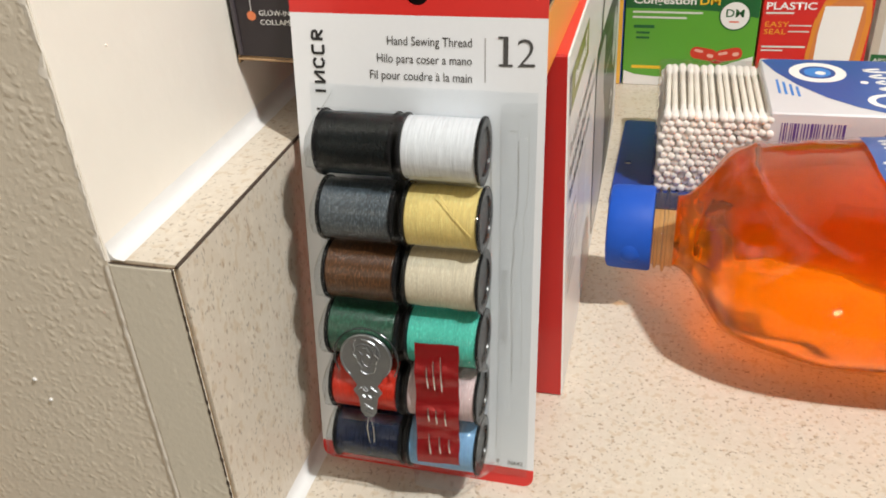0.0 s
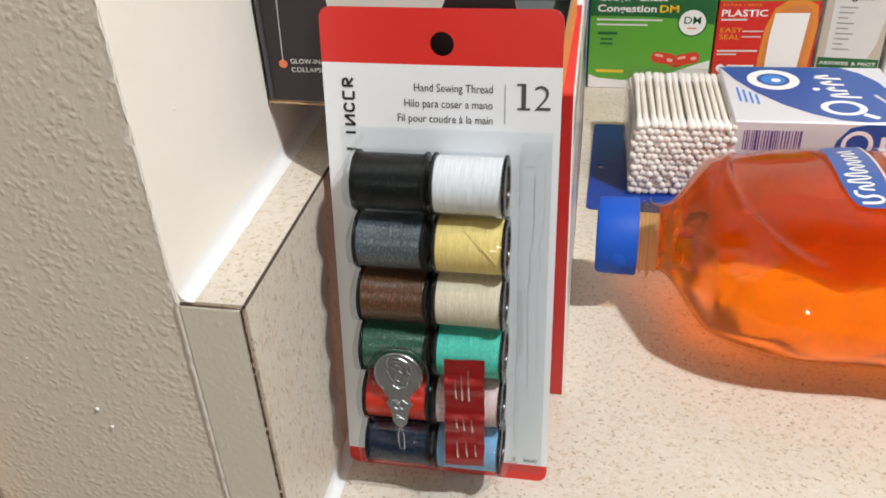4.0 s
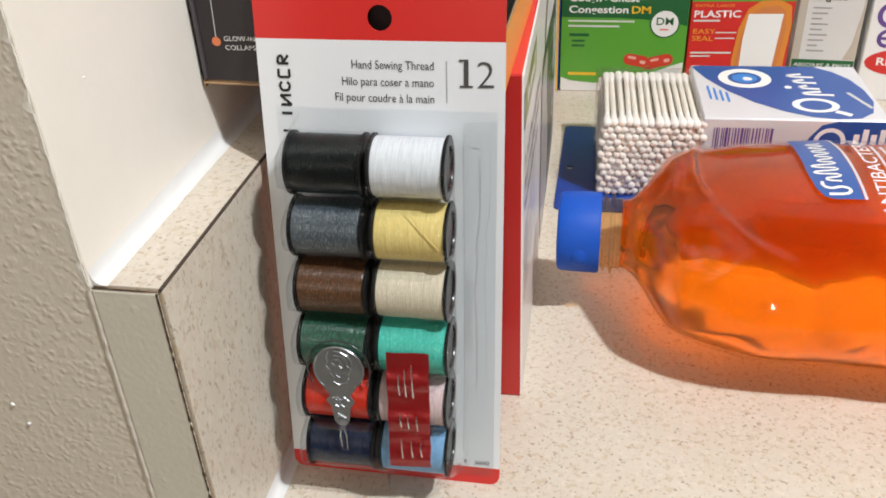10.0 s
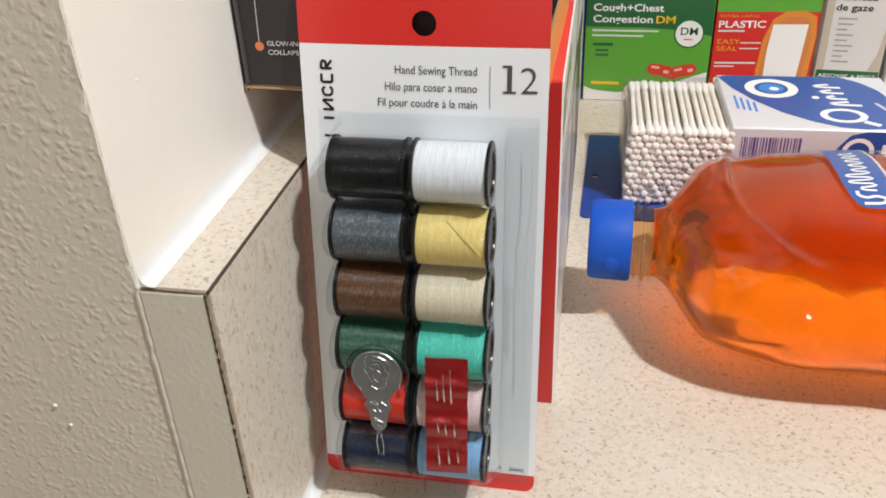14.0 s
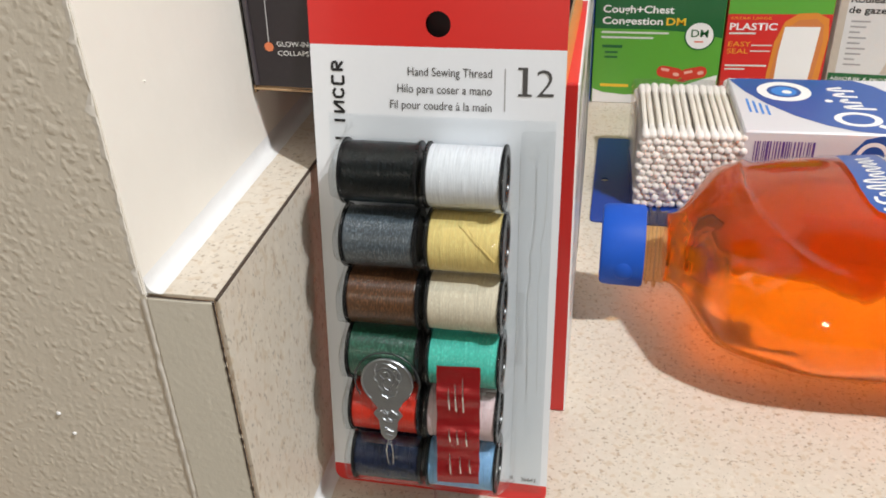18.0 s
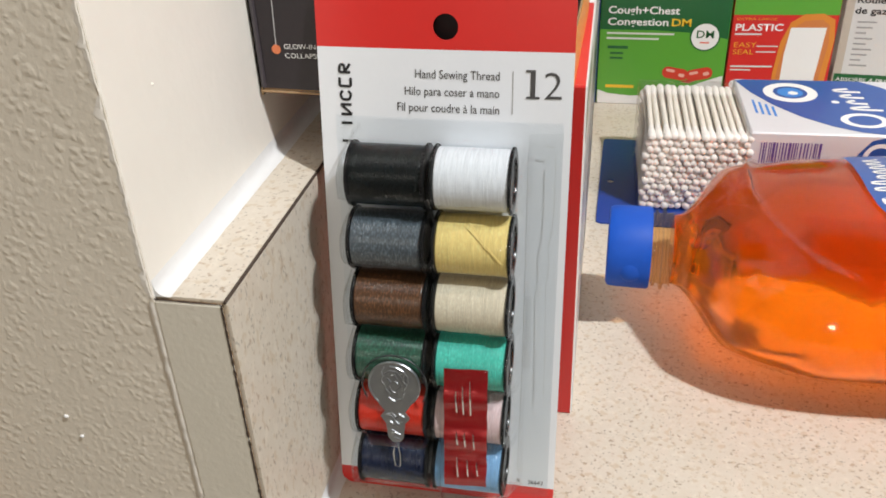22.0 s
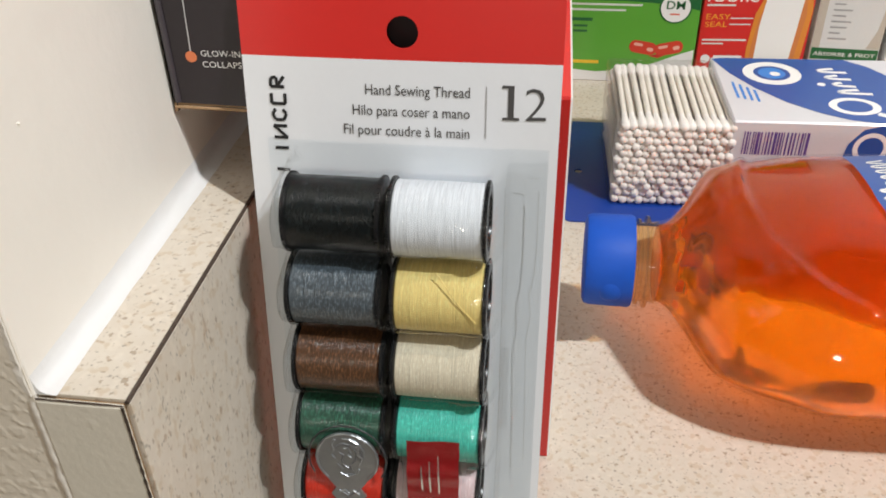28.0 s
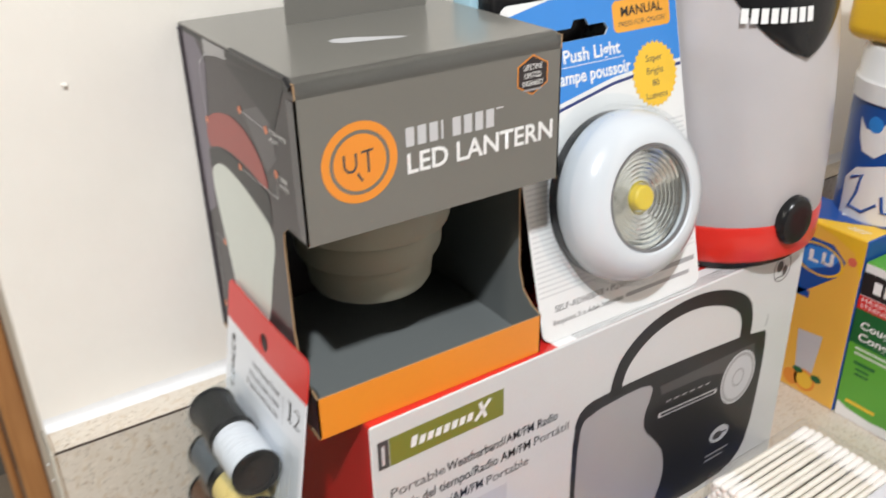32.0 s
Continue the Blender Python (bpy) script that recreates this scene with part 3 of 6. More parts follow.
part("edge_seam", tube([(SPLASH - 0.45, y, SPLASH_TOP - 0.42) for y in (0.8, 200, 400, 598)], 0.55, 6), SEAM, side_splash, "dark brown laminate edge")
ragged_line("end_seam", (SPLASH - 0.55, -0.95, 0), (SPLASH - 0.55, -0.95, SPLASH_TOP), 1.1, (0, -1, 0), side_splash, 2, rate=0.55, sway=0.75)
ragged_line("end_seam", (0.5, -0.6, SPLASH_TOP - 0.1), (SPLASH - 0.4, -0.6, SPLASH_TOP - 0.1), 0.7, (0, -0.7, 0.7), side_splash, 5)


def fillet(name, size, corner_x, z, label, seed):
    """A concave bead of caulk along y, tooled smooth, with a slightly wandering edge."""
    bm = bmesh.new()
    last = None
    for k in range(241):
        y = 0.6 + 597.0 * k / 240
        w = size * (1 + 0.10 * noise.noise((y * 0.03, seed, 0)) + 0.05 * noise.noise((y * 0.15, seed, 3)))
        now = [bm.verts.new((corner_x + a * w, y, z + b * w)) for a, b in ((0.004, 1.05), (0.04, 0.72), (0.12, 0.42), (0.26, 0.2), (0.46, 0.09), (0.72, 0.035), (1.0, 0.012))]
        if last:
            for j in range(6):
                bm.faces.new((last[j], last[j + 1], now[j + 1], now[j]))
        else:
            bm.faces.new([*now, bm.verts.new((corner_x, y, z))])
        last = now
    bmesh.ops.recalc_face_normals(bm, faces=bm.faces)
    return tagged(part(name, bm, CAULK, smooth=True), label, "trim", kind="structure")


fillet("caulk_line", 4.6, 0.0, SPLASH_TOP, "smooth white caulk between wall and splash", 6)
fillet("caulk_line", 4.5, SPLASH, 0.0, "white caulk between splash and countertop", 7)
overlap = bmesh.new()
last = None
for k in range(901):
    z = SPLASH_TOP + 500.0 * k / 900
    w = 1.5 + 1.6 * noise.noise((z * 0.05, 2.0, 1.0)) + 1.5 * noise.noise((z * 0.19, 4.0, 1.0)) + 0.9 * noise.noise((z * 0.6, 7.0, 3.0))
    now = [overlap.verts.new(q) for q in ((-0.02, 0.4, z), (-0.3 - 0.3 * max(w, 0.15), -0.22 - 0.2 * noise.noise((z * 0.3, 1, 1)), z), (-0.3 - max(w, 0.1), -0.03, z))]
    if last:
        for j in (0, 1):
            overlap.faces.new((last[j], now[j], now[j + 1], last[j + 1]))
    last = now
bmesh.ops.recalc_face_normals(overlap, faces=overlap.faces)
tagged(part("paint_overlap", overlap, CREAM, smooth=True), "ragged edge of cream paint on the grey wall", "paint edge", kind="structure")
back_splash = tagged(part("back_splash", block((SPLASH + 0.3, 580, 0.1), (1500, 599.5, SPLASH_TOP), 0.8), LAMINATE), "cream speckled laminate back splash", "backsplash", kind="structure")


def wall_drip(place, size, seed):
    """A grain of dried paint on a wall."""
    bm = bmesh.new()
    bmesh.ops.create_icosphere(bm, subdivisions=2, radius=size)
    for v in bm.verts:
        v.co *= 1 + 0.4 * noise.noise(v.co * 0.9 + Vector((seed, 0, 0)))
        v.co = (v.co.x * 1.0 + place[0], v.co.y * 0.7 + place[1], v.co.z * 0.8 + place[2])
    return bm


for k, (x, z, r) in enumerate(((-39.3, 72.4, 0.8), (-35.9, 64.9, 0.75), (-58, 92, 0.3))):
    tagged(part("paint_grain", wall_drip((x, -0.2, z), r, k), CAULK, smooth=True), "dried grain of white paint on the wall", "paint grain", kind="structure")
for k, (y, z, r) in enumerate(((39, 265, 1.4), (22, 170, 0.4))):
    tagged(part("paint_grain", wall_drip((0.1, y, z), r, k + 20), CREAM, smooth=True), "dried drip of cream paint on the wall", "paint grain", kind="structure")

casing = thing("door_casing", "orange oak door casing on the grey wall", "door casing", (-119, 0, -900), kind="structure")
part("board", block((-28, -13, 0), (28, -0.5, 1950), 3.0), OAK, casing)
part("stop_bead", block((-28, -19, 0), (-16, -14, 1950), 2.0), OAK, casing)

fixture = thing("ceiling_light", "short white ceiling light bar", "ceiling light", (880, -340, 1500))
part("housing", block((-150, -80, -70), (150, 80, 0), 8), WHITE_PLASTIC, fixture, "white metal housing")
for x in (-152, 138):
    part("end_plate", block((x, -70, -88), (x + 14, 70, -60), 3), WHITE_PLASTIC, fixture)
# Unseen holder made up to go with the added fill lamp.
pendant = thing("fill_lamp_holder", "made-up white holder on a cord for the added fill lamp", "pendant light", (250, -1750, 1500))
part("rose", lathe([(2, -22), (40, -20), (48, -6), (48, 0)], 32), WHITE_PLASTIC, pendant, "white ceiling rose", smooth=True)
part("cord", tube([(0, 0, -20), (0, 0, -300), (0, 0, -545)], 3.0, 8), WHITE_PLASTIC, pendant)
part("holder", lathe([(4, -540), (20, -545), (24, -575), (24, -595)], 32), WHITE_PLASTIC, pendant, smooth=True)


# ---- the boxed radio ----
RADIO_TURN = 1.15
radio = thing("radio_box", "white and red portable radio carton standing against the splash", "box", (106.3, 104.0, 0), (0, 0, RADIO_TURN))
carton(radio, (-82, 0, 0), (0, 272, 142.0), (RED_INK, RADIO_WHITE, DEEP_RED, DEEP_RED, RADIO_WHITE, RED_INK), 0.6)
front = Face((0, 0, 0), (0, 1, 0), (0, 0, 1))
printed(radio, front, [rect(8.3, 119.5, 65.8, 133.5)], OLIVE_INK, 0.12, "brand_panel", "olive green panel")
printed(radio, front, [rect(2.9, 119.5, 8.0, 133.5)], CHARCOAL, 0.12, "model_tag", "charcoal tag")
printed(radio, front, [rect(4.6, 121.5, 6.0, 131.0)], LIGHT_GREY_INK, 0.2, "tag_print")
printed(radio, front, [[(18.0 + 4.0 * k, 124.2), (20.8 + 4.0 * k, 124.2), (21.8 + 4.0 * k, 128.2 + 1.4 * (k == 0)), (19.0 + 4.0 * k, 128.2 + 1.4 * (k == 0))] for k in range(8)] + strip([(50.5, 123.0), (58.5, 131.4)], 1.9) + strip([(53.0, 131.4), (56.0, 123.0)], 1.9), PRINT_WHITE, 0.2, "brand_print", "white brand mark")
lettering(radio, front, "Portable ", 7, 102.8, 5.0, CHARCOAL, 27)
lettering(radio, front, "Weatherband/AM/FM Radio", 35.5, 102.8, 5.0, BLACK_INK, 62, bold=0.012)
lettering(radio, front, "Banda del tiempo/Radio AM/FM", 7, 93.8, 5.0, BLACK_INK, 74, bold=0.012)
lettering(radio, front, "Portátil", 83, 93.8, 5.0, CHARCOAL, 21)
lettering(radio, front, "Radio Météo/AM/FM", 7, 84.8, 5.0, BLACK_INK, 47, bold=0.012)
lettering(radio, front, "Portable", 56, 84.8, 5.0, CHARCOAL, 24)
printed(radio, front, [rect(40, 44, 68, 80)], LIGHT_GREY_INK, 0.12, "inset_picture", "small grey picture")
printed(radio, front, bars(8, 74, 34, 7, 5.0, 1.6), GREY_INK, 0.12, "small_print")
# the pictured radio: body, speaker, dark panel, handle, dial, slider
body = [(109, 12), (107.5, 50), (108, 92), (112, 101), (122, 104), (170, 103), (247, 97), (250, 90), (250, 62), (247, 26), (240, 11), (222, 4), (160, 5), (116, 6)]
printed(radio, front, [eased(body, 1)], BLACK_INK, 0.12, "pictured_radio", "picture of a black radio")
speaker = [(112, 12), (110.5, 50), (111.5, 88), (116, 96), (150, 98), (161, 95), (160, 88), (156, 78), (157, 68), (166, 58), (174, 46), (176, 28), (168, 8), (118, 9)]
printed(radio, front, [eased(speaker, 1)], GREY_INK, 0.2, "pictured_speaker", "picture of a silver speaker")
sheen = [(166, 92), (240, 90), (244, 70), (238, 74), (200, 84), (168, 86)]
printed(radio, front, [sheen], CHARCOAL, 0.2, "pictured_top_panel")
arch_out = [(130, 100), (132, 112), (137, 122), (150, 132), (168, 137.5), (190, 138.5), (210, 134), (225, 126), (232, 119), (235, 108), (235, 97)]
arch_in = [(226, 98), (226, 108), (223, 115), (214, 122), (202, 127), (188, 130.5), (170, 130), (154, 125), (143, 116), (139, 108), (138, 100)]
def softened(line, rounds=2):
    """An open line with its corners cut, ends kept."""
    for _ in range(rounds):
        out = [line[0]]
        for (a, b), (c, d) in zip(line, line[1:]):
            out += [(0.75 * a + 0.25 * c, 0.75 * b + 0.25 * d), (0.25 * a + 0.75 * c, 0.25 * b + 0.75 * d)]
        line = out + [line[-1]]
    return line


arch_out, arch_in = softened(arch_out), softened(arch_in)
half = len(arch_out)
printed(radio, front, [[arch_out[k], arch_out[k + 1], arch_in[half - 2 - k], arch_in[half - 1 - k]] for k in range(half - 1)], BLACK_INK, 0.12, "pictured_handle", "picture of an arched handle")
printed(radio, front, [disc(229.5, 71.5, 14.2, 36, 17.0)], LIGHT_GREY_INK, 0.28, "pictured_dial")
printed(radio, front, ring(229.5, 71.5, 11.5, 13.2, 36, 1.2), GREY_INK, 0.34, "pictured_dial_rim")
printed(radio, front, ring(229.5, 71.5, 4.0, 5.0, 24, 1.2), GREY_INK, 0.36, "pictured_dial_hub")
printed(radio, front, strip([(167, 73), (212, 70)], 3.0), LIGHT_GREY_INK, 0.28, "pictured_slider")
printed(radio, front, strip([(168.5, 72.9), (210.5, 70.1)], 1.6), BLACK_INK, 0.32, "pictured_slider_slot")
printed(radio, front, [disc(220, 37, 8, 24, 5.5)], LIGHT_GREY_INK, 0.28, "pictured_badge")
printed(radio, front, [disc(218.6, 36.4, 4.0, 20, 2.6), rect(221, 36.2, 226, 37.4)], CHARCOAL, 0.32, "pictured_badge_core")
for k in range(6):
    printed(radio, front, [rect(172 + 6 * k, 79.5 - 0.4 * k, 175.5 + 6 * k, 80.4 - 0.4 * k)], GREY_INK, 0.3, "pictured_scale_mark")
for mark in bars(210, 24, 232, 2, 3.4, 1.0):
    printed(radio, front, [mark], GREY_INK, 0.3, "pictured_caption")
printed(radio, front, strip([(247, 98), (248.5, 103), (247.4, 105.5)], 0.8), GREY_INK, 0.12, "pictured_aerial")
printed(radio, front, ring(254, 132, 6.6, 7.2, 30, 1.15) + [disc(252, 133.5, 2.8, 10, 3.6), disc(256.5, 130, 2.2, 8, 3.2), rect(250.5, 126.5, 257, 127.3), rect(251.5, 138, 256.5, 138.8)], CHARCOAL, 0.12, "recycling_mark")
top_face = Face((0, 0, 142.0), (0, 1, 0), (-1, 0, 0))
printed(radio, top_face, [rect(96, 0.6, 271, 12)], WHITE_CARD, 0.06, "top_white_band")
printed(radio, top_face, [rect(108 + 1.9 * k, 0.8 + 1.6 * j, 109.1 + 1.9 * k, 1.7 + 1.6 * j) for k in range(80) for j in range(4)], BLACK_INK, 0.1, "top_pattern", "dotted dark band")

# ---- the lantern carton, open at its front corner ----
X0, X1, XL, Y0, Y1, Z1 = 0.6, 109.0, 102.0, 85.5, 191.5, 282.0
lantern = thing("lantern_box", "charcoal and orange open-front lantern carton on the radio box", "box", (0, 0, 142.2))
T = 0.7


def carton_panel(name, outline, mat, where, label="", inner=None):
    """Card 0.7 mm thick with a printed outer side, a plain inner side and a raw edge."""
    bm = slab(outline, T, where)
    bm.faces.ensure_lookup_table()
    for k, f in enumerate(bm.faces):
        f.material_index = 0 if k == 0 else 1 if k == 1 else 2
    return part(name, bm, mat, lantern, label, more=(inner or INNER_GREY, KRAFT))


ZT = Z1 - 142.2
left_outline = [(X0, 2.6), (XL, 0.4), (XL, 19), (95, 21), (90, 27), (87, 40), (87, 76), (88, 82), (93, 85.5), (X1, 85.0), (X1, ZT), (X0, ZT)]
carton_panel("left_side", left_outline, PLUM_CARD, lambda u, v, w: Vector((u, Y0 + T - w, v)), "dark side with pictured lantern")
right_outline = [(X0, 0), (XL, 0), (XL, 19), (96, 21), (90, 26), (87, 36), (86, 84), (X1, 84), (X1, ZT), (X0, ZT)]
carton_panel("right_side", right_outline, GREY_CARD, lambda u, v, w: Vector((u, Y1 - T + w, v)))
carton_panel("front_panel", rect(Y0, 84.5, Y1, ZT - 5.0), GREY_CARD, lambda u, v, w: Vector((X1 - T + w, u, v)), "warm grey front panel")
carton_panel("front_lip", rect(Y0, 0, Y1, 18.5), ORANGE_INK, lambda u, v, w: Vector((XL - T + w, u, v)), "orange front lip")
carton_panel("back_side", rect(Y0, 0, Y1, ZT), GREY_CARD, lambda u, v, w: Vector((X0 + T - w, u, v)), inner=PLUM_CARD)
carton_panel("bottom_flap", rect(Y0 + T, X0, Y1 - T, XL - T), GREY_CARD, lambda u, v, w: Vector((v, u, 1.5 + T - w)))
carton_panel("inner_tray", rect(Y0 + 1, X0 + 2, Y1 - 1, XL - 1), KRAFT, lambda u, v, w: Vector((v, u, 4.5 - w)))
part("top_flap", slab([(Y0, X0), (Y1, X0), (Y1, X1 - 5.0), (Y0, X1 - 5.0)], T, lambda u, v, w: Vector((v, u, ZT + w))), GREY_CARD, lantern, "warm grey top flap")
fold = bmesh.new()
arc = [(X1 - 5.0 + 5.0 * math.sin(radians(a)), ZT - 5.0 + (5.0 + T) * math.cos(radians(a))) for a in range(0, 91, 10)]
rows = [[fold.verts.new((x, y, z)) for x, z in arc] for y in (Y0, Y1)]
for k in range(len(arc) - 1):
    fold.faces.new((rows[0][k], rows[0][k + 1], rows[1][k + 1], rows[1][k]))
bmesh.ops.solidify(fold, geom=list(fold.faces), thickness=T)
bmesh.ops.recalc_face_normals(fold, faces=fold.faces)
part("folded_edge", fold, GREY_CARD, lantern, "rounded fold of the top flap", smooth=True)
tab = [(117, 0), (180, 0), (180, 34), (176, 40), (121, 40), (117, 34)]
part("hang_tab", slab(tab, T, lambda u, v, w: Vector((34 + w, u, ZT + 0.6 + v))), GREY_CARD, lantern, "upright hang tab")
# black bar in place of the dark gap beside the top flap
part("flap_gap_line", tube([(58, Y0 + 0.1, ZT + 0.5), (X1 - 4.5, Y0 + 0.1, ZT + 0.5), (X1 - 1.2, Y0 + 0.1, ZT - 1.6)], 1.2, 6), BLACK_INK, lantern, "black bar standing for the shaded gap along the flap")
part("raw_edge", tube([(X0 + 0.2, Y0 - 0.3, 1.5), (30, Y0 - 0.2, 1.0), (XL, Y0 + 0.1, 0.5)], 0.45, 6), KRAFT, lantern, "raw brown lower edge")
part("rolled_corner", tube([(X0 + 1.4, Y0 - 0.1, 3.0), (X0 + 1.3, Y0 - 0.2, 60), (X0 + 1.2, Y0 - 0.1, ZT - 1)], 0.85, 8), ink("paler_plum_card", (0.060, 0.050, 0.058), 0.4, 0.2, 0.4), lantern, "paler rounded corner of the carton", smooth=True)
lt = Face((0, 0, ZT + 0.75), (0, 1, 0), (-1, 0, 0))
# light through the hang tab's hole, painted as a pale patch on the flap
printed(lantern, lt, [[(118, -68), (121, -66.5), (127, -68), (143, -77.5), (144, -79), (141, -79.4), (122, -74.5), (118.5, -71.5)]], LIGHT_GREY_INK, 0.05, "slot_reflection", "pale reflection of the tab's hole painted on the flap")
lf = Face((X1, 0, 0), (0, 1, 0), (0, 0, 1))
printed(lantern, lf, ring(106.7, 110.0, 11.2, 14.2, 48), ORANGE_INK, 0.15, "badge_ring", "orange ring badge")
printed(lantern, lf, [disc(106.7, 110.0, 9.9, 40)], ORANGE_INK, 0.15, "badge_disc", "orange badge disc")
printed(lantern, lf, strip([(100.8, 113.6), (100.8, 109.3), (102.0, 107.6), (104.0, 107.4), (105.2, 109.0), (105.2, 113.6)], 0.9) + strip([(109.7, 113.8), (109.7, 106)], 0.9) + strip([(107.2, 113.4), (111.8, 113.8)], 0.8) + strip([(105.4, 106.4), (107.2, 103.4)], 0.9), CHARCOAL, 0.22, "badge_mark", "dark monogram shape")
printed(lantern, lf, [rect(124.3 + 4.75 * k, 111.4, 124.3 + 4.75 * k + (0.9 if k == 3 else 3.4), 118.2) for k in range(8)] + [rect(162, 117.6, 165, 118.2)], LIGHT_GREY_INK, 0.15, "brand_print", "thin pale brand mark")
lettering(lantern, lf, "LED LANTERN", 124.0, 101.8, 7.4, PRINT_WHITE, 63.5, bold=0.02)
hexa = [(178.1 + 8.0 * math.cos(radians(a)), 127.3 + 7.4 * math.sin(radians(a))) for a in (30, 90, 150, 210, 270, 330)]
printed(lantern, lf, [hexa], ORANGE_INK, 0.12, "warranty_rim", "thin orange border")
printed(lantern, lf, [[(178.1 + (u - 178.1) * 0.93, 127.3 + (v - 127.3) * 0.93) for u, v in hexa]], PLUM_CARD, 0.2, "warranty_badge", "dark six-sided badge")
for words, v, wide in (("LIFETIME", 129.3, 8.2), ("LIMITED", 126.3, 7.6), ("WARRANTY", 123.3, 9.8)):
    lettering(lantern, lf, words, 178.1, v, 2.1, PRINT_WHITE, wide, "CENTER", 0.26)
printed(lantern, lf, [rect(174, 121.6, 182.2, 122.3)], GREY_INK, 0.26, "warranty_small_print")
# printed lantern on the dark side
CALLOUT_ORANGE = ink("callout_orange_ink", (0.72, 0.20, 0.075))
ls = Face((0, Y0, 0), (1, 0, 0), (0, 0, 1))
shade = [(17, 84), (27, 89.5), (37, 90.5), (47, 89), (55, 87.5), (66, 84), (78, 80), (79, 72), (74, 61), (70.5, 52), (66, 40), (61, 30), (56, 22), (34, 22), (29, 27), (26.5, 34), (25, 42), (22.5, 52), (19, 64), (16.5, 76)]
printed(lantern, ls, [eased(shade)], PALE_INK, 0.12, "pictured_lantern", "picture of a pale lantern")
printed(lantern, ls, [[(17, 84.5), (17, 92), (30, 96.5), (45, 97.5), (62, 96), (79, 93.5), (78.5, 80.5), (66, 84.8), (56, 88.3), (47, 90), (37, 91.5), (27, 90.3)]], BLACK_INK, 0.16, "pictured_collar")
printed(lantern, ls, [eased([(17.5, 93), (19, 105.5), (30, 111), (45, 114.2), (56, 114), (66, 111), (74, 106), (78.6, 99), (79, 94.5), (70, 96), (58, 98), (44, 98.8), (30, 97.5)])], ink("brick_red_ink", (0.34, 0.042, 0.030), 0.35, 0.2, 0.4), 0.16, "pictured_handle", "picture of a red handle")
printed(lantern, ls, [[(50, 134.5), (X1 - 6, 138.5), (91, 120.5)]], BLACK_INK, 0.12, "dark_facet")
printed(lantern, ls, [[(62, 120), (86, 128), (90, 110), (80, 102)]], ink("slate_ink", (0.045, 0.04, 0.048), 0.3, 0.3, 0.4), 0.1, "pale_facet")
printed(lantern, ls, [[(5, 60), (15, 66), (20, 100), (28, 130), (20, 138), (5, 138)]], ink("violet_grey_ink", (0.13, 0.11, 0.15), 0.35, 0.2, 0.4), 0.1, "violet_patch", "violet-grey patch along the back edge")
# shade of the gap under the flap, painted as black strips on the side
printed(lantern, ls, strip([(52, ZT - 1.6), (X1 - 1, ZT - 2.2)], 2.6), BLACK_INK, 0.3, "flap_gap_shade", "black strip painted for the shade under the top flap")
printed(lantern, ls, strip([(5, ZT - 1.0), (28, ZT - 1.2)], 1.4), BLACK_INK, 0.3, "flap_gap_shade")
printed(lantern, ls, [[(29, ZT - 7), (40, ZT - 5), (53, ZT - 4), (52, ZT - 0.4), (29, ZT - 0.4)]], GREY_INK, 0.28, "tucked_tab", "pale tucked tab")
printed(lantern, ls, [rect(X1 - 5.5, 86.0, X1 - 0.2, ZT - 5.5)], ink("blue_black_ink", (0.008, 0.008, 0.014), 0.2, 0.5), 0.34, "corner_stripe", "blue-black stripe along the front corner")
dots = ((52.7, 95.6), (88.2, 104.2), (59.8, 119.5), (83.4, 118.5), (20.2, 51.4), (8.0, 15.8), (20.6, 105.6))
for u, v in dots:
    printed(lantern, ls, [disc(u, v, 1.55, 14)], CALLOUT_ORANGE, 0.26, "callout_dot", "orange callout dot")
for line in ([(59.8, 119.5), (83.4, 118.5)], [(52.7, 95.6), (87.8, 94.9), (88.2, 104.2)], [(20.2, 51.4), (9.5, 52), (8.0, 15.8)], [(20.6, 105.6), (20.6, 128), (30, 134)]):
    printed(lantern, ls, strip(line, 0.3), LIGHT_GREY_INK, 0.22, "callout_line")
for words, u, v, wide in (("INTEGRATED", 85.8, 118.3, 14), ("HOOK", 85.8, 115.4, 6.4), ("THREE", 90.3, 102.9, 6.6), ("MODES", 90.3, 100.0, 7.4), ("GLOW-IN-", 10.6, 16.0, 11.4), ("COLLAPSIBLE", 10.6, 13.0, 15.2)):
    lettering(lantern, ls, words, u, v, 1.7, PRINT_WHITE, wide, lift=0.22)

collapsed = thing("camping_cup_lantern", "pale collapsible silicone lantern hanging inside its carton", "lantern", (52, 137, 149.0))
part("shade", lathe([(1, 25), (21, 25.2), (24.6, 26.2), (26.2, 29), (27.0, 36), (27.4, 39.4), (26.6, 40.8), (27.4, 41.6), (30.0, 42.0), (30.9, 44.0), (31.4, 52.4), (30.6, 53.8), (31.4, 54.6), (34.0, 55.0), (34.8, 57.0), (35.4, 66.5), (34.6, 67.8), (35.6, 68.6), (37.6, 69.2), (38.4, 72), (39.0, 108), (36, 114)], 56), SILICONE, collapsed, "stepped translucent shade", smooth=True)
part("collar", lathe([(37, 112), (39, 113), (39, 126), (36, 130)], 48), BLACK_PLASTIC, collapsed, smooth=True)

# ---- the sewing-thread pack ----
LEAN_BACK = math.degrees(math.atan2(28.5, 171.0))
pack = thing("sewing_thread_pack", "blister pack of twelve coloured sewing threads leaning on the radio box", "thread pack", (23.5, 54.6 - 28.5 / 171 * 4, 0.05), (-LEAN_BACK, 0, 0))
CARD_W, V0, V1 = 79.6, 0.0, 181.2
V = 4.05  # card heights below are counted from 4 mm over its lower edge


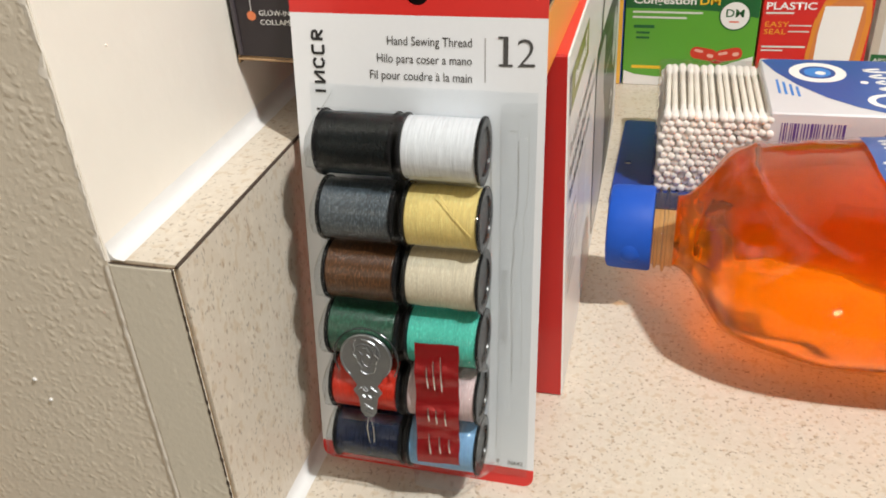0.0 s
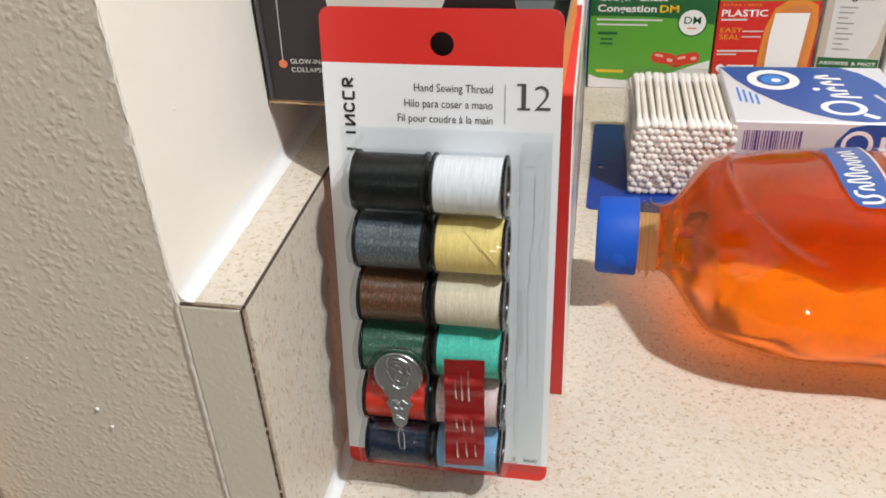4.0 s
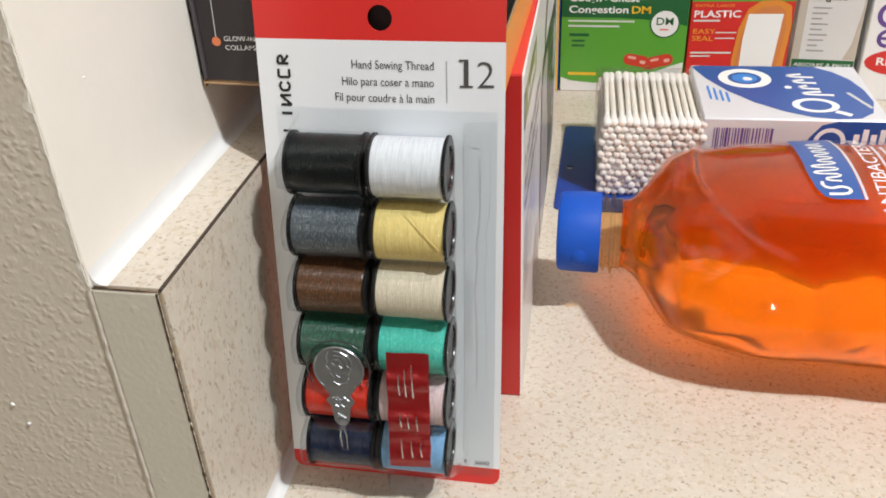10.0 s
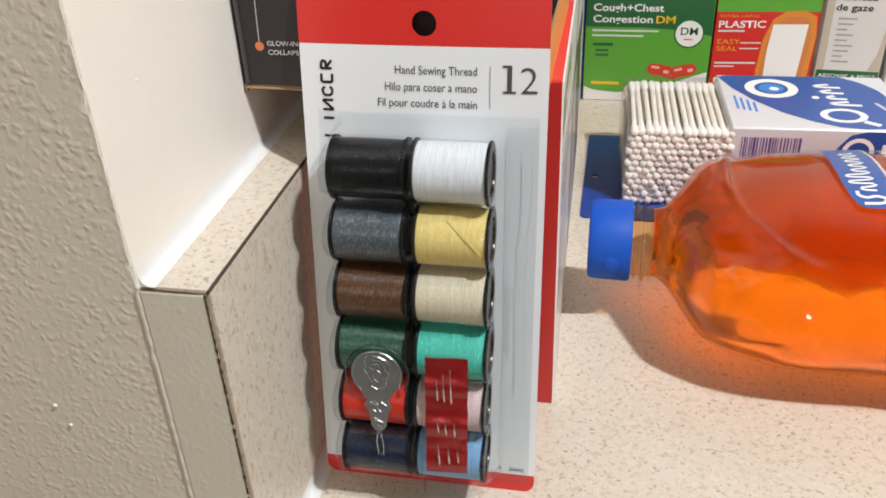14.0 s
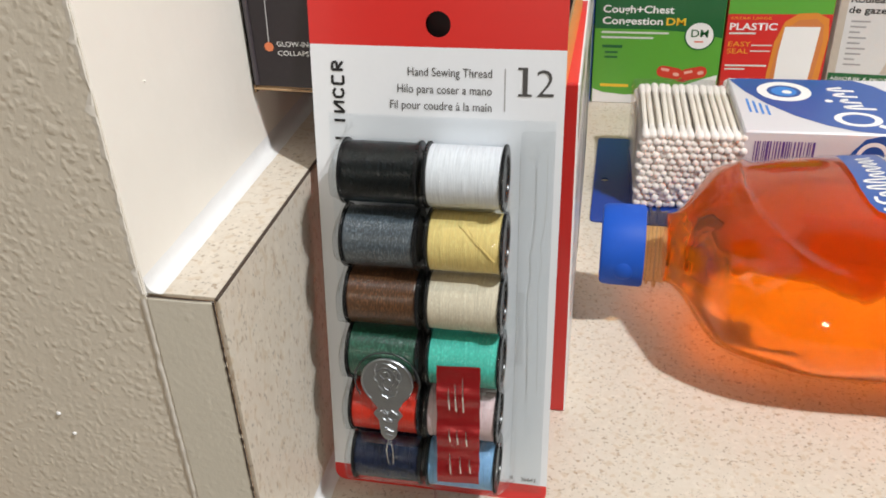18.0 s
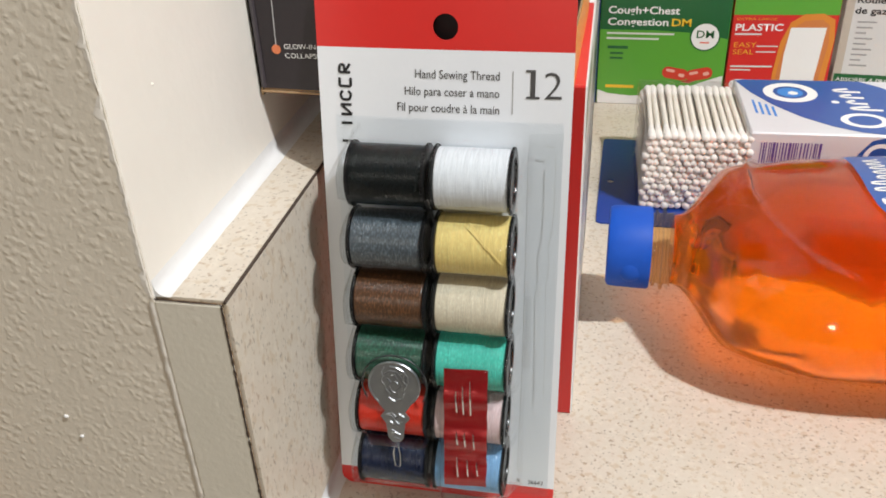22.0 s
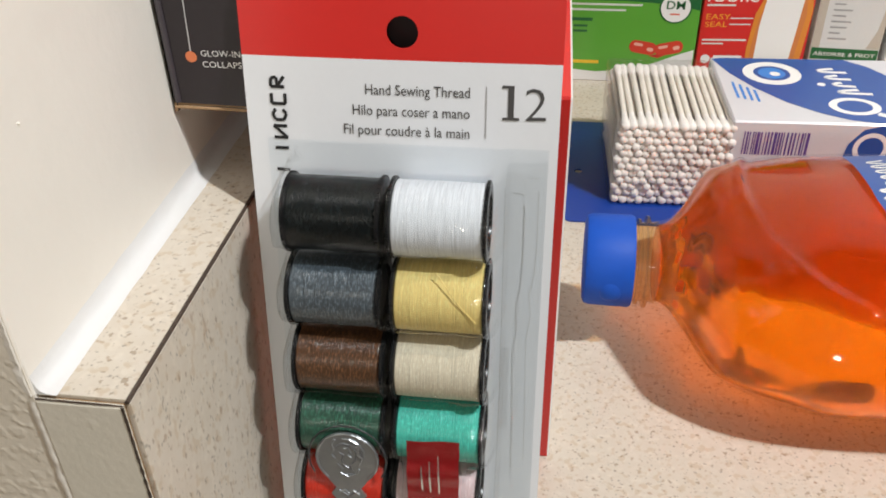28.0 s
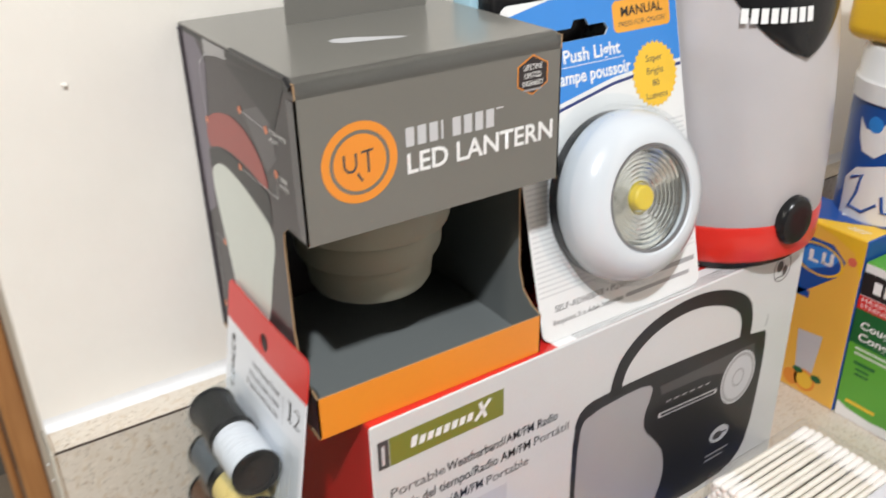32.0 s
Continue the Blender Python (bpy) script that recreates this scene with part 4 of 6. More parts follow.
def card_point(u, v, w=0.0):
    """Local point of the card: u across, v up, w out from its printed side, with the card's slight bow."""
    bow = 0.9 * math.sin(math.pi * max(0.0, min(1.0, u / CARD_W))) * (v / 181.0) ** 2
    return Vector((u, -w - bow, v))


bm = bmesh.new()
outer = rounded(0, V0, CARD_W, V1, 4.0, 6)
hole = disc(40.9, 165.9 + V, 3.9, 24)
us = sorted({0.0, CARD_W, *[CARD_W * k / 20 for k in range(21)]})
card_mesh = bmesh.new()
o_ring = [card_mesh.verts.new((u, v, 0)) for u, v in outer]
h_ring = [card_mesh.verts.new((u, v, 0)) for u, v in hole]
edges = [card_mesh.edges.new((r[k], r[(k + 1) % len(r)])) for r in (o_ring, h_ring) for k in range(len(r))]
bmesh.ops.triangle_fill(card_mesh, use_beauty=True, use_dissolve=False, edges=edges)
for f in list(card_mesh.faces):
    c = f.calc_center_median()
    if math.hypot(c.x - 40.9, c.y - 165.9 - V) < 3.4:
        card_mesh.faces.remove(f)
for cut in [159.1 + V, 3.2 + V, *[12 * k for k in range(1, 15)]]:
    bmesh.ops.bisect_plane(card_mesh, geom=[*card_mesh.verts, *card_mesh.edges, *card_mesh.faces], plane_co=(0, cut, 0), plane_no=(0, 1, 0))
for cut in [10 * k for k in range(1, 8)]:
    bmesh.ops.bisect_plane(card_mesh, geom=[*card_mesh.verts, *card_mesh.edges, *card_mesh.faces], plane_co=(cut, 0, 0), plane_no=(1, 0, 0))
for f in card_mesh.faces:
    c = f.calc_center_median()
    f.material_index = 1 if c.y > 159.1 + V or c.y < 3.2 + V else 0
for v in card_mesh.verts:
    v.co = card_point(v.co.x, v.co.y)
back = bmesh.ops.extrude_face_region(card_mesh, geom=list(card_mesh.faces))
for v in back["geom"]:
    if isinstance(v, bmesh.types.BMVert):
        v.co.y += 0.55
bmesh.ops.recalc_face_normals(card_mesh, faces=card_mesh.faces)
bm.free()
part("backing_card", card_mesh, PACK_CARD, pack, "white card with red header and footer", more=(RED_INK,))


class CardFace:
    n = Vector((0, -1, 0))

    def at(self, u, v, w=0.0):
        return card_point(u, v + V, w)


cf = CardFace()
for words, left, v in (("Hand Sewing Thread", 31.1, 150.4), ("Hilo para coser a mano", 27.7, 145.1), ("Fil pour coudre à la main", 25.2, 140.0)):
    lettering(pack, cf, words, left, v, 2.75, CHARCOAL, 57.2 - left)
printed(pack, cf, [rect(66.8, 145.8, 68.25, 153.8), rect(65.5, 145.1, 69.6, 145.8), [(65.3, 153.1), (67.0, 153.1), (67.0, 153.8), (65.3, 153.8)]], CHARCOAL, 0.2, "numeral", "printed numeral one with slab foot")
lettering(pack, cf, "2", 70.4, 145.1, 8.6, CHARCOAL, 5.2, bold=-0.012)
printed(pack, cf, [rect(61.35, 140.2, 61.6, 153.3)], GREY_INK, 0.2, "rule")
for k, marks in enumerate(([(0, 0), (3.2, 0)], [(0, 1.4), (3.2, 1.4)], [(0, 0), (3.2, 0.0), (0, 2.8), (3.2, 2.8)], [(0.8, 2.8), (0, 1.8), (0.6, 0.3), (2.6, 0.3), (3.2, 1.8), (2.4, 2.8)], [(3.2, 2.6), (3.2, 0.2), (0, 0.2), (0, 2.6)], [(3.2, 0.2), (0, 0.2), (0.2, 2.2), (1.4, 2.4), (1.6, 0.4), (3.2, 2.6)])):
    printed(pack, cf, strip([(6.9 + a * 1.12, 129.4 + 4.35 * k + b * 1.1) for a, b in marks], 0.85), BLACK_INK, 0.2, "brand_stroke", "black upright brand mark")
lettering(pack, cf, "36642", 70.2, 4.6, 1.7, CHARCOAL, 5.4)
printed(pack, cf, [rect(66.2, 4.8, 67.4, 6.4)], GREY_INK, 0.2, "small_mark")

ROWS_V = [122.2, 100.8, 80.1, 59.5, 39.0, 18.8]
AXIS_W, R_FLANGE, R_THREAD = 10.6, 10.05, 9.55
THREADS = [
    (("black", (0.002, 0.004, 0.0045)), ("white", (0.76, 0.785, 0.82))),
    (("slate grey", (0.062, 0.078, 0.092)), ("butter yellow", (0.82, 0.62, 0.23))),
    (("dark brown", (0.080, 0.032, 0.012)), ("ecru", (0.70, 0.61, 0.46))),
    (("forest green", (0.014, 0.068, 0.042)), ("turquoise", (0.075, 0.52, 0.40))),
    (("scarlet", (0.62, 0.022, 0.007)), ("pale pink", (0.72, 0.53, 0.53))),
    (("navy", (0.004, 0.009, 0.028)), ("sky blue", (0.22, 0.42, 0.68))),
]
spool_bm = lathe([(5.2, -12.9), (R_FLANGE - 0.3, -12.9), (R_FLANGE, -12.6), (R_FLANGE, -12.0), (R_FLANGE - 0.5, -11.7), (5.0, -11.6), (5.0, 11.6), (R_FLANGE - 0.5, 11.7), (R_FLANGE, 12.0), (R_FLANGE, 12.6), (R_FLANGE - 0.3, 12.9), (7.4, 12.9), (7.2, 12.3), (5.2, 12.2)], 40, "x")
turns = [(R_THREAD - 0.5, -11.7)]
for k in range(57):
    h = -11.5 + 23.0 * k / 56
    turns.append((R_THREAD + (0.03 if k % 2 else -0.02) + 0.10 * noise.noise((h * 0.7, 1.3, 0.2)), h))
turns.append((R_THREAD - 0.5, 11.7))
thread_bm = lathe(turns, 40, "x", cap=False)
bmesh.ops.scale(spool_bm, vec=(MM, MM, MM), verts=spool_bm.verts)
bmesh.ops.scale(thread_bm, vec=(MM, MM, MM), verts=thread_bm.verts)
spool_mesh = bpy.data.meshes.new("spool")
spool_bm.to_mesh(spool_mesh)
spool_bm.free()
spool_mesh.materials.append(BLACK_PLASTIC)
spool_mesh.shade_smooth()
spool_mesh.set_sharp_from_angle(angle=radians(38))
for row, pair in zip(ROWS_V, THREADS):
    for side, (colour, rgb) in enumerate(pair):
        spool = new("spool", spool_mesh)
        spool.parent = pack
        tagged(spool, f"black spool of {colour} thread")
        shift = 0.6 * noise.noise((row, side * 3.1, 0.5))
        p = card_point(25.3 + 26.3 * side + shift, row + V, AXIS_W)
        spool.location = p * MM
        spool.scale = (0.955, 1, 1)
        spool.rotation_euler = (radians(35 * side + row), 0, radians(0.7 * noise.noise((row, side, 4))))
        me = bpy.data.meshes.new("thread")
        thread_bm.to_mesh(me)
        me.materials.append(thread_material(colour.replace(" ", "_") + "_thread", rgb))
        me.shade_smooth()
        thread = new("thread", me)
        thread.parent = spool
        tagged(thread, f"{colour} thread, tightly wound")
        # toothed rims of the two flanges
        teeth = bmesh.new()
        for k in range(44):
            a = 2 * math.pi * k / 44
            for h in (-12.3, 12.3):
                v = [teeth.verts.new((h + dx, (R_FLANGE + dr) * math.cos(a + da), (R_FLANGE + dr) * math.sin(a + da))) for dx, dr, da in ((-0.5, -0.1, -0.04), (0.5, -0.1, -0.04), (0.5, -0.1, 0.04), (-0.5, -0.1, 0.04), (-0.4, 0.28, -0.03), (0.4, 0.28, -0.03), (0.4, 0.28, 0.03), (-0.4, 0.28, 0.03))]
                for q in ((4, 5, 6, 7), (0, 1, 5, 4), (1, 2, 6, 5), (2, 3, 7, 6), (3, 0, 4, 7)):
                    teeth.faces.new([v[j] for j in q])
        bmesh.ops.recalc_face_normals(teeth, faces=teeth.faces)
        tagged(part("rim_teeth", teeth, BLACK_PLASTIC, spool), kind="stuff")
thread_bm.free()
part("loose_thread", tube([card_point(u, v + V, w) for u, v, w in ((51.6, 110.6, 17.6), (54.0, 108.0, 19.2), (56.6, 104.6, 20.3), (59.2, 101.4, 20.5), (61.8, 98.6, 20.3))], 0.14, 5), bpy.data.materials["butter_yellow_thread"], pack, "loose end of yellow thread")

# needle threader: a stamped disc with a tail and a fine wire loop
outline = [(27.2 + 8.9 * math.cos(radians(a)), 53.4 + 8.9 * math.sin(radians(a))) for a in range(-52, 233, 12)]
outline += [(22.6, 44.8), (23.8, 43.2), (22.2, 41.0), (24.0, 38.6), (24.7, 33.0), (26.0, 31.4), (28.6, 31.4), (29.9, 33.0), (30.6, 38.6), (32.3, 41.0), (30.7, 43.2), (31.8, 44.8)]
threader = part("needle_threader", slab(outline, 0.5, lambda u, v, w: card_point(u, v + V, 21.0 + w)), TIN, pack, "stamped tin needle threader")
part("rim", tube([card_point(27.2 + 8.5 * math.cos(radians(a)), 53.4 + V + 8.5 * math.sin(radians(a)), 21.6) for a in range(-50, 231, 10)], 0.35, 6), TIN, threader)
for pts in ([(24.2, 57.5), (26.0, 58.8), (28.4, 58.4), (29.8, 56.2), (29.6, 53.4), (28.2, 51.6), (28.4, 50.0)], [(25.0, 55.8), (26.2, 54.8), (25.6, 53.2), (26.2, 51.4), (27.6, 50.6)], [(30.6, 57.4), (31.4, 55.4), (31.0, 53.0)], [(25.2, 48.6), (29.6, 48.2)], [(24.6, 42.6), (27.2, 40.8), (30.0, 42.6)], [(25.6, 38.4), (29.0, 38.2)], [(26.0, 36.2), (28.6, 35.0), (26.2, 33.6), (28.6, 32.8)]):
    part("stamped_line", tube([card_point(u, v + V, 21.6) for u, v in pts], 0.24, 5), DARK_TIN, threader)
for pts in ([(24.0, 60.0), (23.0, 58.2), (23.6, 56.4), (22.8, 54.8), (24.0, 53.4)], [(26.0, 60.4), (28.2, 60.2), (30.4, 59.0), (31.8, 57.0), (32.0, 54.8)], [(29.6, 57.8), (31.0, 58.6), (30.2, 55.4), (31.6, 54.2), (30.6, 51.8)], [(26.4, 57.0), (27.6, 57.4), (28.4, 56.0), (27.4, 55.2), (28.6, 54.2)], [(24.4, 51.8), (25.8, 50.2), (25.2, 48.8), (27.4, 47.6), (29.8, 48.6), (30.6, 50.4)], [(24.4, 41.6), (26.2, 42.8), (27.4, 41.6), (28.6, 42.8), (30.4, 41.4)], [(25.4, 39.6), (26.6, 38.8), (27.4, 39.8), (28.6, 38.8), (29.6, 39.6)], [(25.9, 34.8), (27.2, 35.4), (28.8, 34.6)]):
    part("stamped_ridge", tube([card_point(u, v + V, 21.65) for u, v in pts], 0.3, 6), TIN, threader)
# dark ring that paints the shade where the clear blister dips round the threader
recess = [*[(27.2 + 10.9 * math.cos(radians(a)), 53.4 + 10.9 * math.sin(radians(a))) for a in range(210, -40, -10)]]
part("recess_shade_line", tube([card_point(u, v + V, 21.2) for u, v in recess], 0.28, 6), ink("recess_shadow_plastic", (0.035, 0.038, 0.04), 0.15), pack, "dark line painted for the shade round the threader's recess")
part("wire_loop", tube([card_point(u, v + V, w) for u, v, w in ((27.3, 32.5, 21.1), (26.0, 26, 20.6), (26.6, 20.5, 20.2), (28.2, 20.6, 20.2), (28.4, 26, 20.6), (27.4, 32.5, 21.1))], 0.13, 5), STEEL, threader)

# needles on a red foil strip
foil = bmesh.new()
last = None
for k in range(46):
    v = 17.0 + k
    w = 21.5 + 0.9 * math.sin(k * 0.42) * math.exp(-((k % 15) - 4) ** 2 / 30.0) + 0.25 * noise.noise((k * 0.3, 0, 0))
    now = [foil.verts.new(card_point(44.0 + 14.2 * j / 6 + 0.25 * noise.noise((k * 0.2, j, 3)), v + V, w + 0.5 * math.cos(j * 0.55) + 0.3 * noise.noise((k * 0.35, j * 0.6, 8)))) for j in range(7)]
    if last:
        for j in range(6):
            foil.faces.new((last[j], last[j + 1], now[j + 1], now[j]))
    last = now
thick = bmesh.ops.extrude_face_region(foil, geom=list(foil.faces))
for v in thick["geom"]:
    if isinstance(v, bmesh.types.BMVert):
        v.co.y -= 0.18
bmesh.ops.recalc_face_normals(foil, faces=foil.faces)
needle_book = part("needle_strip", foil, RED_FOIL, pack, "shiny red foil strip", smooth=True)
for u, va, vb in ((48.4, 46.5, 54.5), (50.6, 46.0, 56.5), (53.0, 45.8, 58.5), (48.6, 34.0, 39.2), (51.2, 33.4, 39.0), (54.2, 33.0, 38.8), (48.8, 21.2, 29.2), (52.2, 21.8, 28.6), (55.4, 22.4, 28.0)):
    needle = part("needle", tube([card_point(u, va + V, 22.8), card_point(u - 0.15, (va + vb) / 2 + V, 23.4), card_point(u - 0.3, vb + V, 23.0)], (0.26, 0.25, 0.16), 6), STEEL, needle_book, "steel sewing needle")

# the formed clear blister over the spools
bl = bmesh.new()


def blister_height(u, v):
    """How far the clear blister stands out from the card."""
    if not (6.0 <= u <= 76.6 and 0.8 <= v <= 137.0):
        return 0.25
    edge = min((u - 6.0) / 3.0, (v - 5.0) / 4.0, (137.0 - v) / 4.5, 1.0)
    if u > 67.5:
        flat = min(1.0, (76.6 - u) / 1.2, (v - 0.8) / 2, (137 - v) / 2)
        crease = 0.45 * noise.noise((u * 0.35, v * 0.16, 3)) + 0.3 * noise.noise((u * 0.8, v * 0.45, 11)) + 0.25 * math.exp(-((u - 74.6) / 0.7) ** 2)
        return 0.3 + max(0, flat) * (1.4 + crease)
    rows = max(math.sqrt(max(0.0, (R_FLANGE + 0.55) ** 2 - (v - r) ** 2)) for r in ROWS_V)
    low = max(13.2 + AXIS_W if 30 < v < 64 and (17.5 < u < 37.2 or 42.8 < u < 59.4) else 0, AXIS_W + max(rows, 3.2))
    if v < 30 and 42.8 < u < 59.4:
        low = max(low, 24.0)
    if 40 < v < 64 and 17.5 < u < 37.2:
        low = max(low, 22.6)
    near = min(abs(v - r) for r in ROWS_V) / 10.3
    side = min(1.0, (67.5 - u) / 2.5, (u - 7.8 - 3.4 * min(near, 1.2) ** 2) / 3.0)
    rise = max(0.0, min(1.0, edge * 1.2)) * max(0.0, side)
    lip = sum(2.6 * math.exp(-((v - r + 4.6) / 0.95) ** 2) for r in ROWS_V) * max(0.35, 0.8 + 0.9 * noise.noise((u * 0.11, v * 0.09, 7)))
    if 17.5 < u < 59.4 and v < 64:
        lip *= 0.2
    return 0.3 + (low + lip + 0.45 * noise.noise((u * 0.16, v * 0.2, 1)) + 0.16 * noise.noise((u * 0.55, v * 0.6, 21))) * math.sqrt(rise) + (1.2 if u > 66 else 0)


grid = []
for j in range(0, 231):
    v = 137.8 * j / 230
    grid.append([bl.verts.new(card_point(u, v + V, blister_height(u, v))) for u in [5.0 + 72.4 * i / 72 for i in range(73)]])
for one, two in zip(grid, grid[1:]):
    for i in range(72):
        bl.faces.new((one[i], one[i + 1], two[i + 1], two[i]))
bmesh.ops.smooth_vert(bl, verts=bl.verts, factor=0.4, use_axis_x=False, use_axis_y=True, use_axis_z=False)
bmesh.ops.recalc_face_normals(bl, faces=bl.faces)
for f in bl.faces:
    f.material_index = 1 if f.calc_center_median().x > 67.2 and f.calc_center_median().z < 139 else 0
part("blister", bl, FILM, pack, "clear formed plastic blister", smooth=True, more=(SHADED_FILM,))
# folds of the clear film, their shading drawn as thin grey lines
for pts in ([(75.2, 131), (72.6, 131.4)], [(75.4, 128), (75.6, 112), (75.2, 104), (74.2, 98), (74.8, 92), (73.9, 84), (74.6, 60), (74.8, 44)], [(66.6, 12), (67.2, 60), (67.0, 128)]):
    part("crease", tube([card_point(u, v + V, 2.9) for u, v in pts], 0.09, 4), ink("crease_shade_grey", (0.46, 0.48, 0.48)), pack)

# embossing laid flat: grey bars carry the shading of its ridges
hatch = bmesh.new()
for k in range(26):
    v = 58 + 1.05 * k
    ends = [hatch.verts.new(card_point(u, w + V, 2.75)) for u, w in ((70.4, v), (72.9, v + 0.5), (72.9, v + 0.75), (70.4, v + 0.25))]
    hatch.faces.new(ends)
bmesh.ops.recalc_face_normals(hatch, faces=hatch.faces)
tagged(part("embossing", hatch, ink("emboss_shade_grey", (0.62, 0.65, 0.66)), pack), kind="stuff")

# ---- the soap bottle, lying on its side ----
BY, BZ, NECK = 175.5, 39.2, 16.5
WIDE, HIGH = 69.0, 39.0
bottle = thing("soap_bottle", "clear oval bottle of orange soap with blue cap lying on counter", "soap bottle", (0, BY, BZ))
GRIP_A = (40, 57, 75, 92, 101, 112, 120, 126, 133, 137, 141, 145, 150)
GRIP_X = (180, 175.4, 173, 172.3, 174, 177.5, 182, 186, 193, 199, 209, 222, 300)


def bottle_axes(x):
    """Half width and half height of the flat oval bottle at x along its axis: neck, round shoulder, straight body, round base."""
    k, s = min(1.0, max(0.0, (x - 144) / 60.0)), min(1.0, max(0.0, (x - 144) / 24.0))
    g = math.sqrt(max(0.0, 1 - (1 - k) ** 1.7)) * s * s * (3 - 2 * s)
    end = 14 * max(0.0, (x - 345) / 20.0) ** 2
    return NECK + (WIDE - NECK) * g - end, NECK + (HIGH - NECK) * g ** 0.8 - end


def grip(x, deg):
    """Depth of the grip hollow, whose raised edge sweeps from the top of the shoulder down the side; deg: 90 is the top."""
    edge = x - float(np.interp(deg, GRIP_A, GRIP_X))
    far = min(1.0, max(0.0, (230 - x) / 40.0)) * min(1.0, max(0.0, (deg - 25) / 25.0)) * (deg < 170)
    k = min(1.0, max(0.0, edge / 5.0))
    rim = 0.9 * math.exp(-(edge / 1.7) ** 2) + 0.5 * math.exp(-((edge - 6.5) / 1.5) ** 2)
    return (2.8 * k * k * (3 - 2 * k) - rim) * far


def bottle_point(x, deg, lift=0.0):
    """A point on the moulded bottle."""
    a = radians(deg)
    wide, high = bottle_axes(x)
    flute = (0.5 + 0.5 * math.cos(3 * a - (x - 150) * 0.045)) ** 2 * min(1.0, max(0.0, (x - 158) / 14.0)) * max(0.0, 1.0 - (x - 158) / 85.0)
    fade = min(1.0, max(0.0, (x - 146) / 8.0)) * max(0.0, 1.0 - (x - 150) / 46.0)
    facet = abs(((deg + 0.55 * (x - 150)) / 32.0) % 1.0 - 0.5) * 2.0
    d = lift - grip(x, deg % 360) - grip(x, 360 - deg % 360) - 1.0 * flute - 2.0 * facet * fade
    return Vector((x, max(2.0, wide + d) * math.cos(a), max(2.0, high + d) * math.sin(a)))


def bottle_body(inset, level=None, steps=150, around=144):
    """The bottle's outline as rings; with a level, the liquid under it."""
    bm = bmesh.new()
    rings = []
    for k in range(steps + 1):
        x = 143.0 + inset + (365 - 143.0 - 2 * inset) * (k / steps) ** 1.25
        row = []
        for j in range(around):
            p = bottle_point(x, 360.0 * j / around, -inset)
            if level is not None:
                turn = 6.2832 * j / around
                sway = 0.9 * noise.noise((x * 0.045, 2.2 * math.cos(turn), 2.2 * math.sin(turn)))
                sway += 0.8 * max(0.0, -math.sin(turn)) ** 3 * noise.noise((x * 0.035 + 1.2 * math.cos(turn), 3.4 * math.cos(turn) - x * 0.02, 5.0))
                p.y, p.z = p.y * (1 + sway / 60), min(p.z * (1 + sway / 36) - 0.3, level)
            row.append(bm.verts.new(p))
        rings.append(row)
    for one, two in zip(rings, rings[1:]):
        for j in range(around):
            bm.faces.new((one[j], one[(j + 1) % around], two[(j + 1) % around], two[j]))
    bm.faces.new(list(reversed(rings[0])))
    bm.faces.new(rings[-1])
    bmesh.ops.recalc_face_normals(bm, faces=bm.faces)
    return bm


part("shell", bottle_body(0.0), BOTTLE_SHELL, bottle, "thin clear plastic shell", smooth=True)
part("soap", bottle_body(1.2, 60.0), SOAP, bottle, "clear orange soap", smooth=True)
part("neck", lathe([(15.6, 134.6), (15.6, 136.0), (17.2, 136.4), (17.2, 137.4), (15.8, 137.8), (15.8, 139.2), (18.4, 139.7), (18.4, 140.8), (16.0, 141.2), (16.0, 143.0), (16.5, 144.2)], 48, "x", cap=False), NECK_AMBER, bottle, "clear amber threaded neck", smooth=True)
cap_rows = [(4, 116.0), (16.0, 116.0), (17.6, 116.6), (18.2, 118.0), (18.4, 121), (18.6, 134.0), (18.0, 135.0), (15.4, 135.1)]
cap = part("cap", lathe(cap_rows, 60, "x"), BLUE_PLASTIC, bottle, "blue flip-top cap", smooth=True)
lid_tab = bmesh.new()
bmesh.ops.create_uvsphere(lid_tab, u_segments=20, v_segments=10, radius=1.0)
for v in lid_tab.verts:
    v.co = (126.5 + 5.2 * v.co.x, -16.6 + 2.7 * v.co.y, -2.5 + 5.4 * v.co.z)
part("thumb_tab", lid_tab, BLUE_PLASTIC, cap, "raised thumb tab", smooth=True)


def wrapped(outline, mat, name, lift, label=""):
    """A printed patch that follows the bottle."""
    bm = bmesh.new()
    bm.faces.new([bm.verts.new((u, v, 0)) for u, v in outline])
    for k in range(15, 60):
        bmesh.ops.bisect_plane(bm, geom=[*bm.verts, *bm.edges, *bm.faces], plane_co=(0, k * 3.0, 0), plane_no=(0, 1, 0))
    for v in bm.verts:
        v.co = bottle_point(v.co.x, v.co.y, lift)
    bmesh.ops.recalc_face_normals(bm, faces=bm.faces)
    return part(name, bm, mat, bottle, label, smooth=True)


def wrapped_lines(lines, mat, name, lift, label=""):
    """Strokes of print that follow the bottle, one mesh; each line is (points, width)."""
    bm = bmesh.new()
    for points, wide in lines:
        for quad in strip(softened(points), wide):
            bm.faces.new([bm.verts.new(bottle_point(u, v, lift)) for u, v in quad])
    bmesh.ops.recalc_face_normals(bm, faces=bm.faces)
    return part(name, bm, mat, bottle, label)


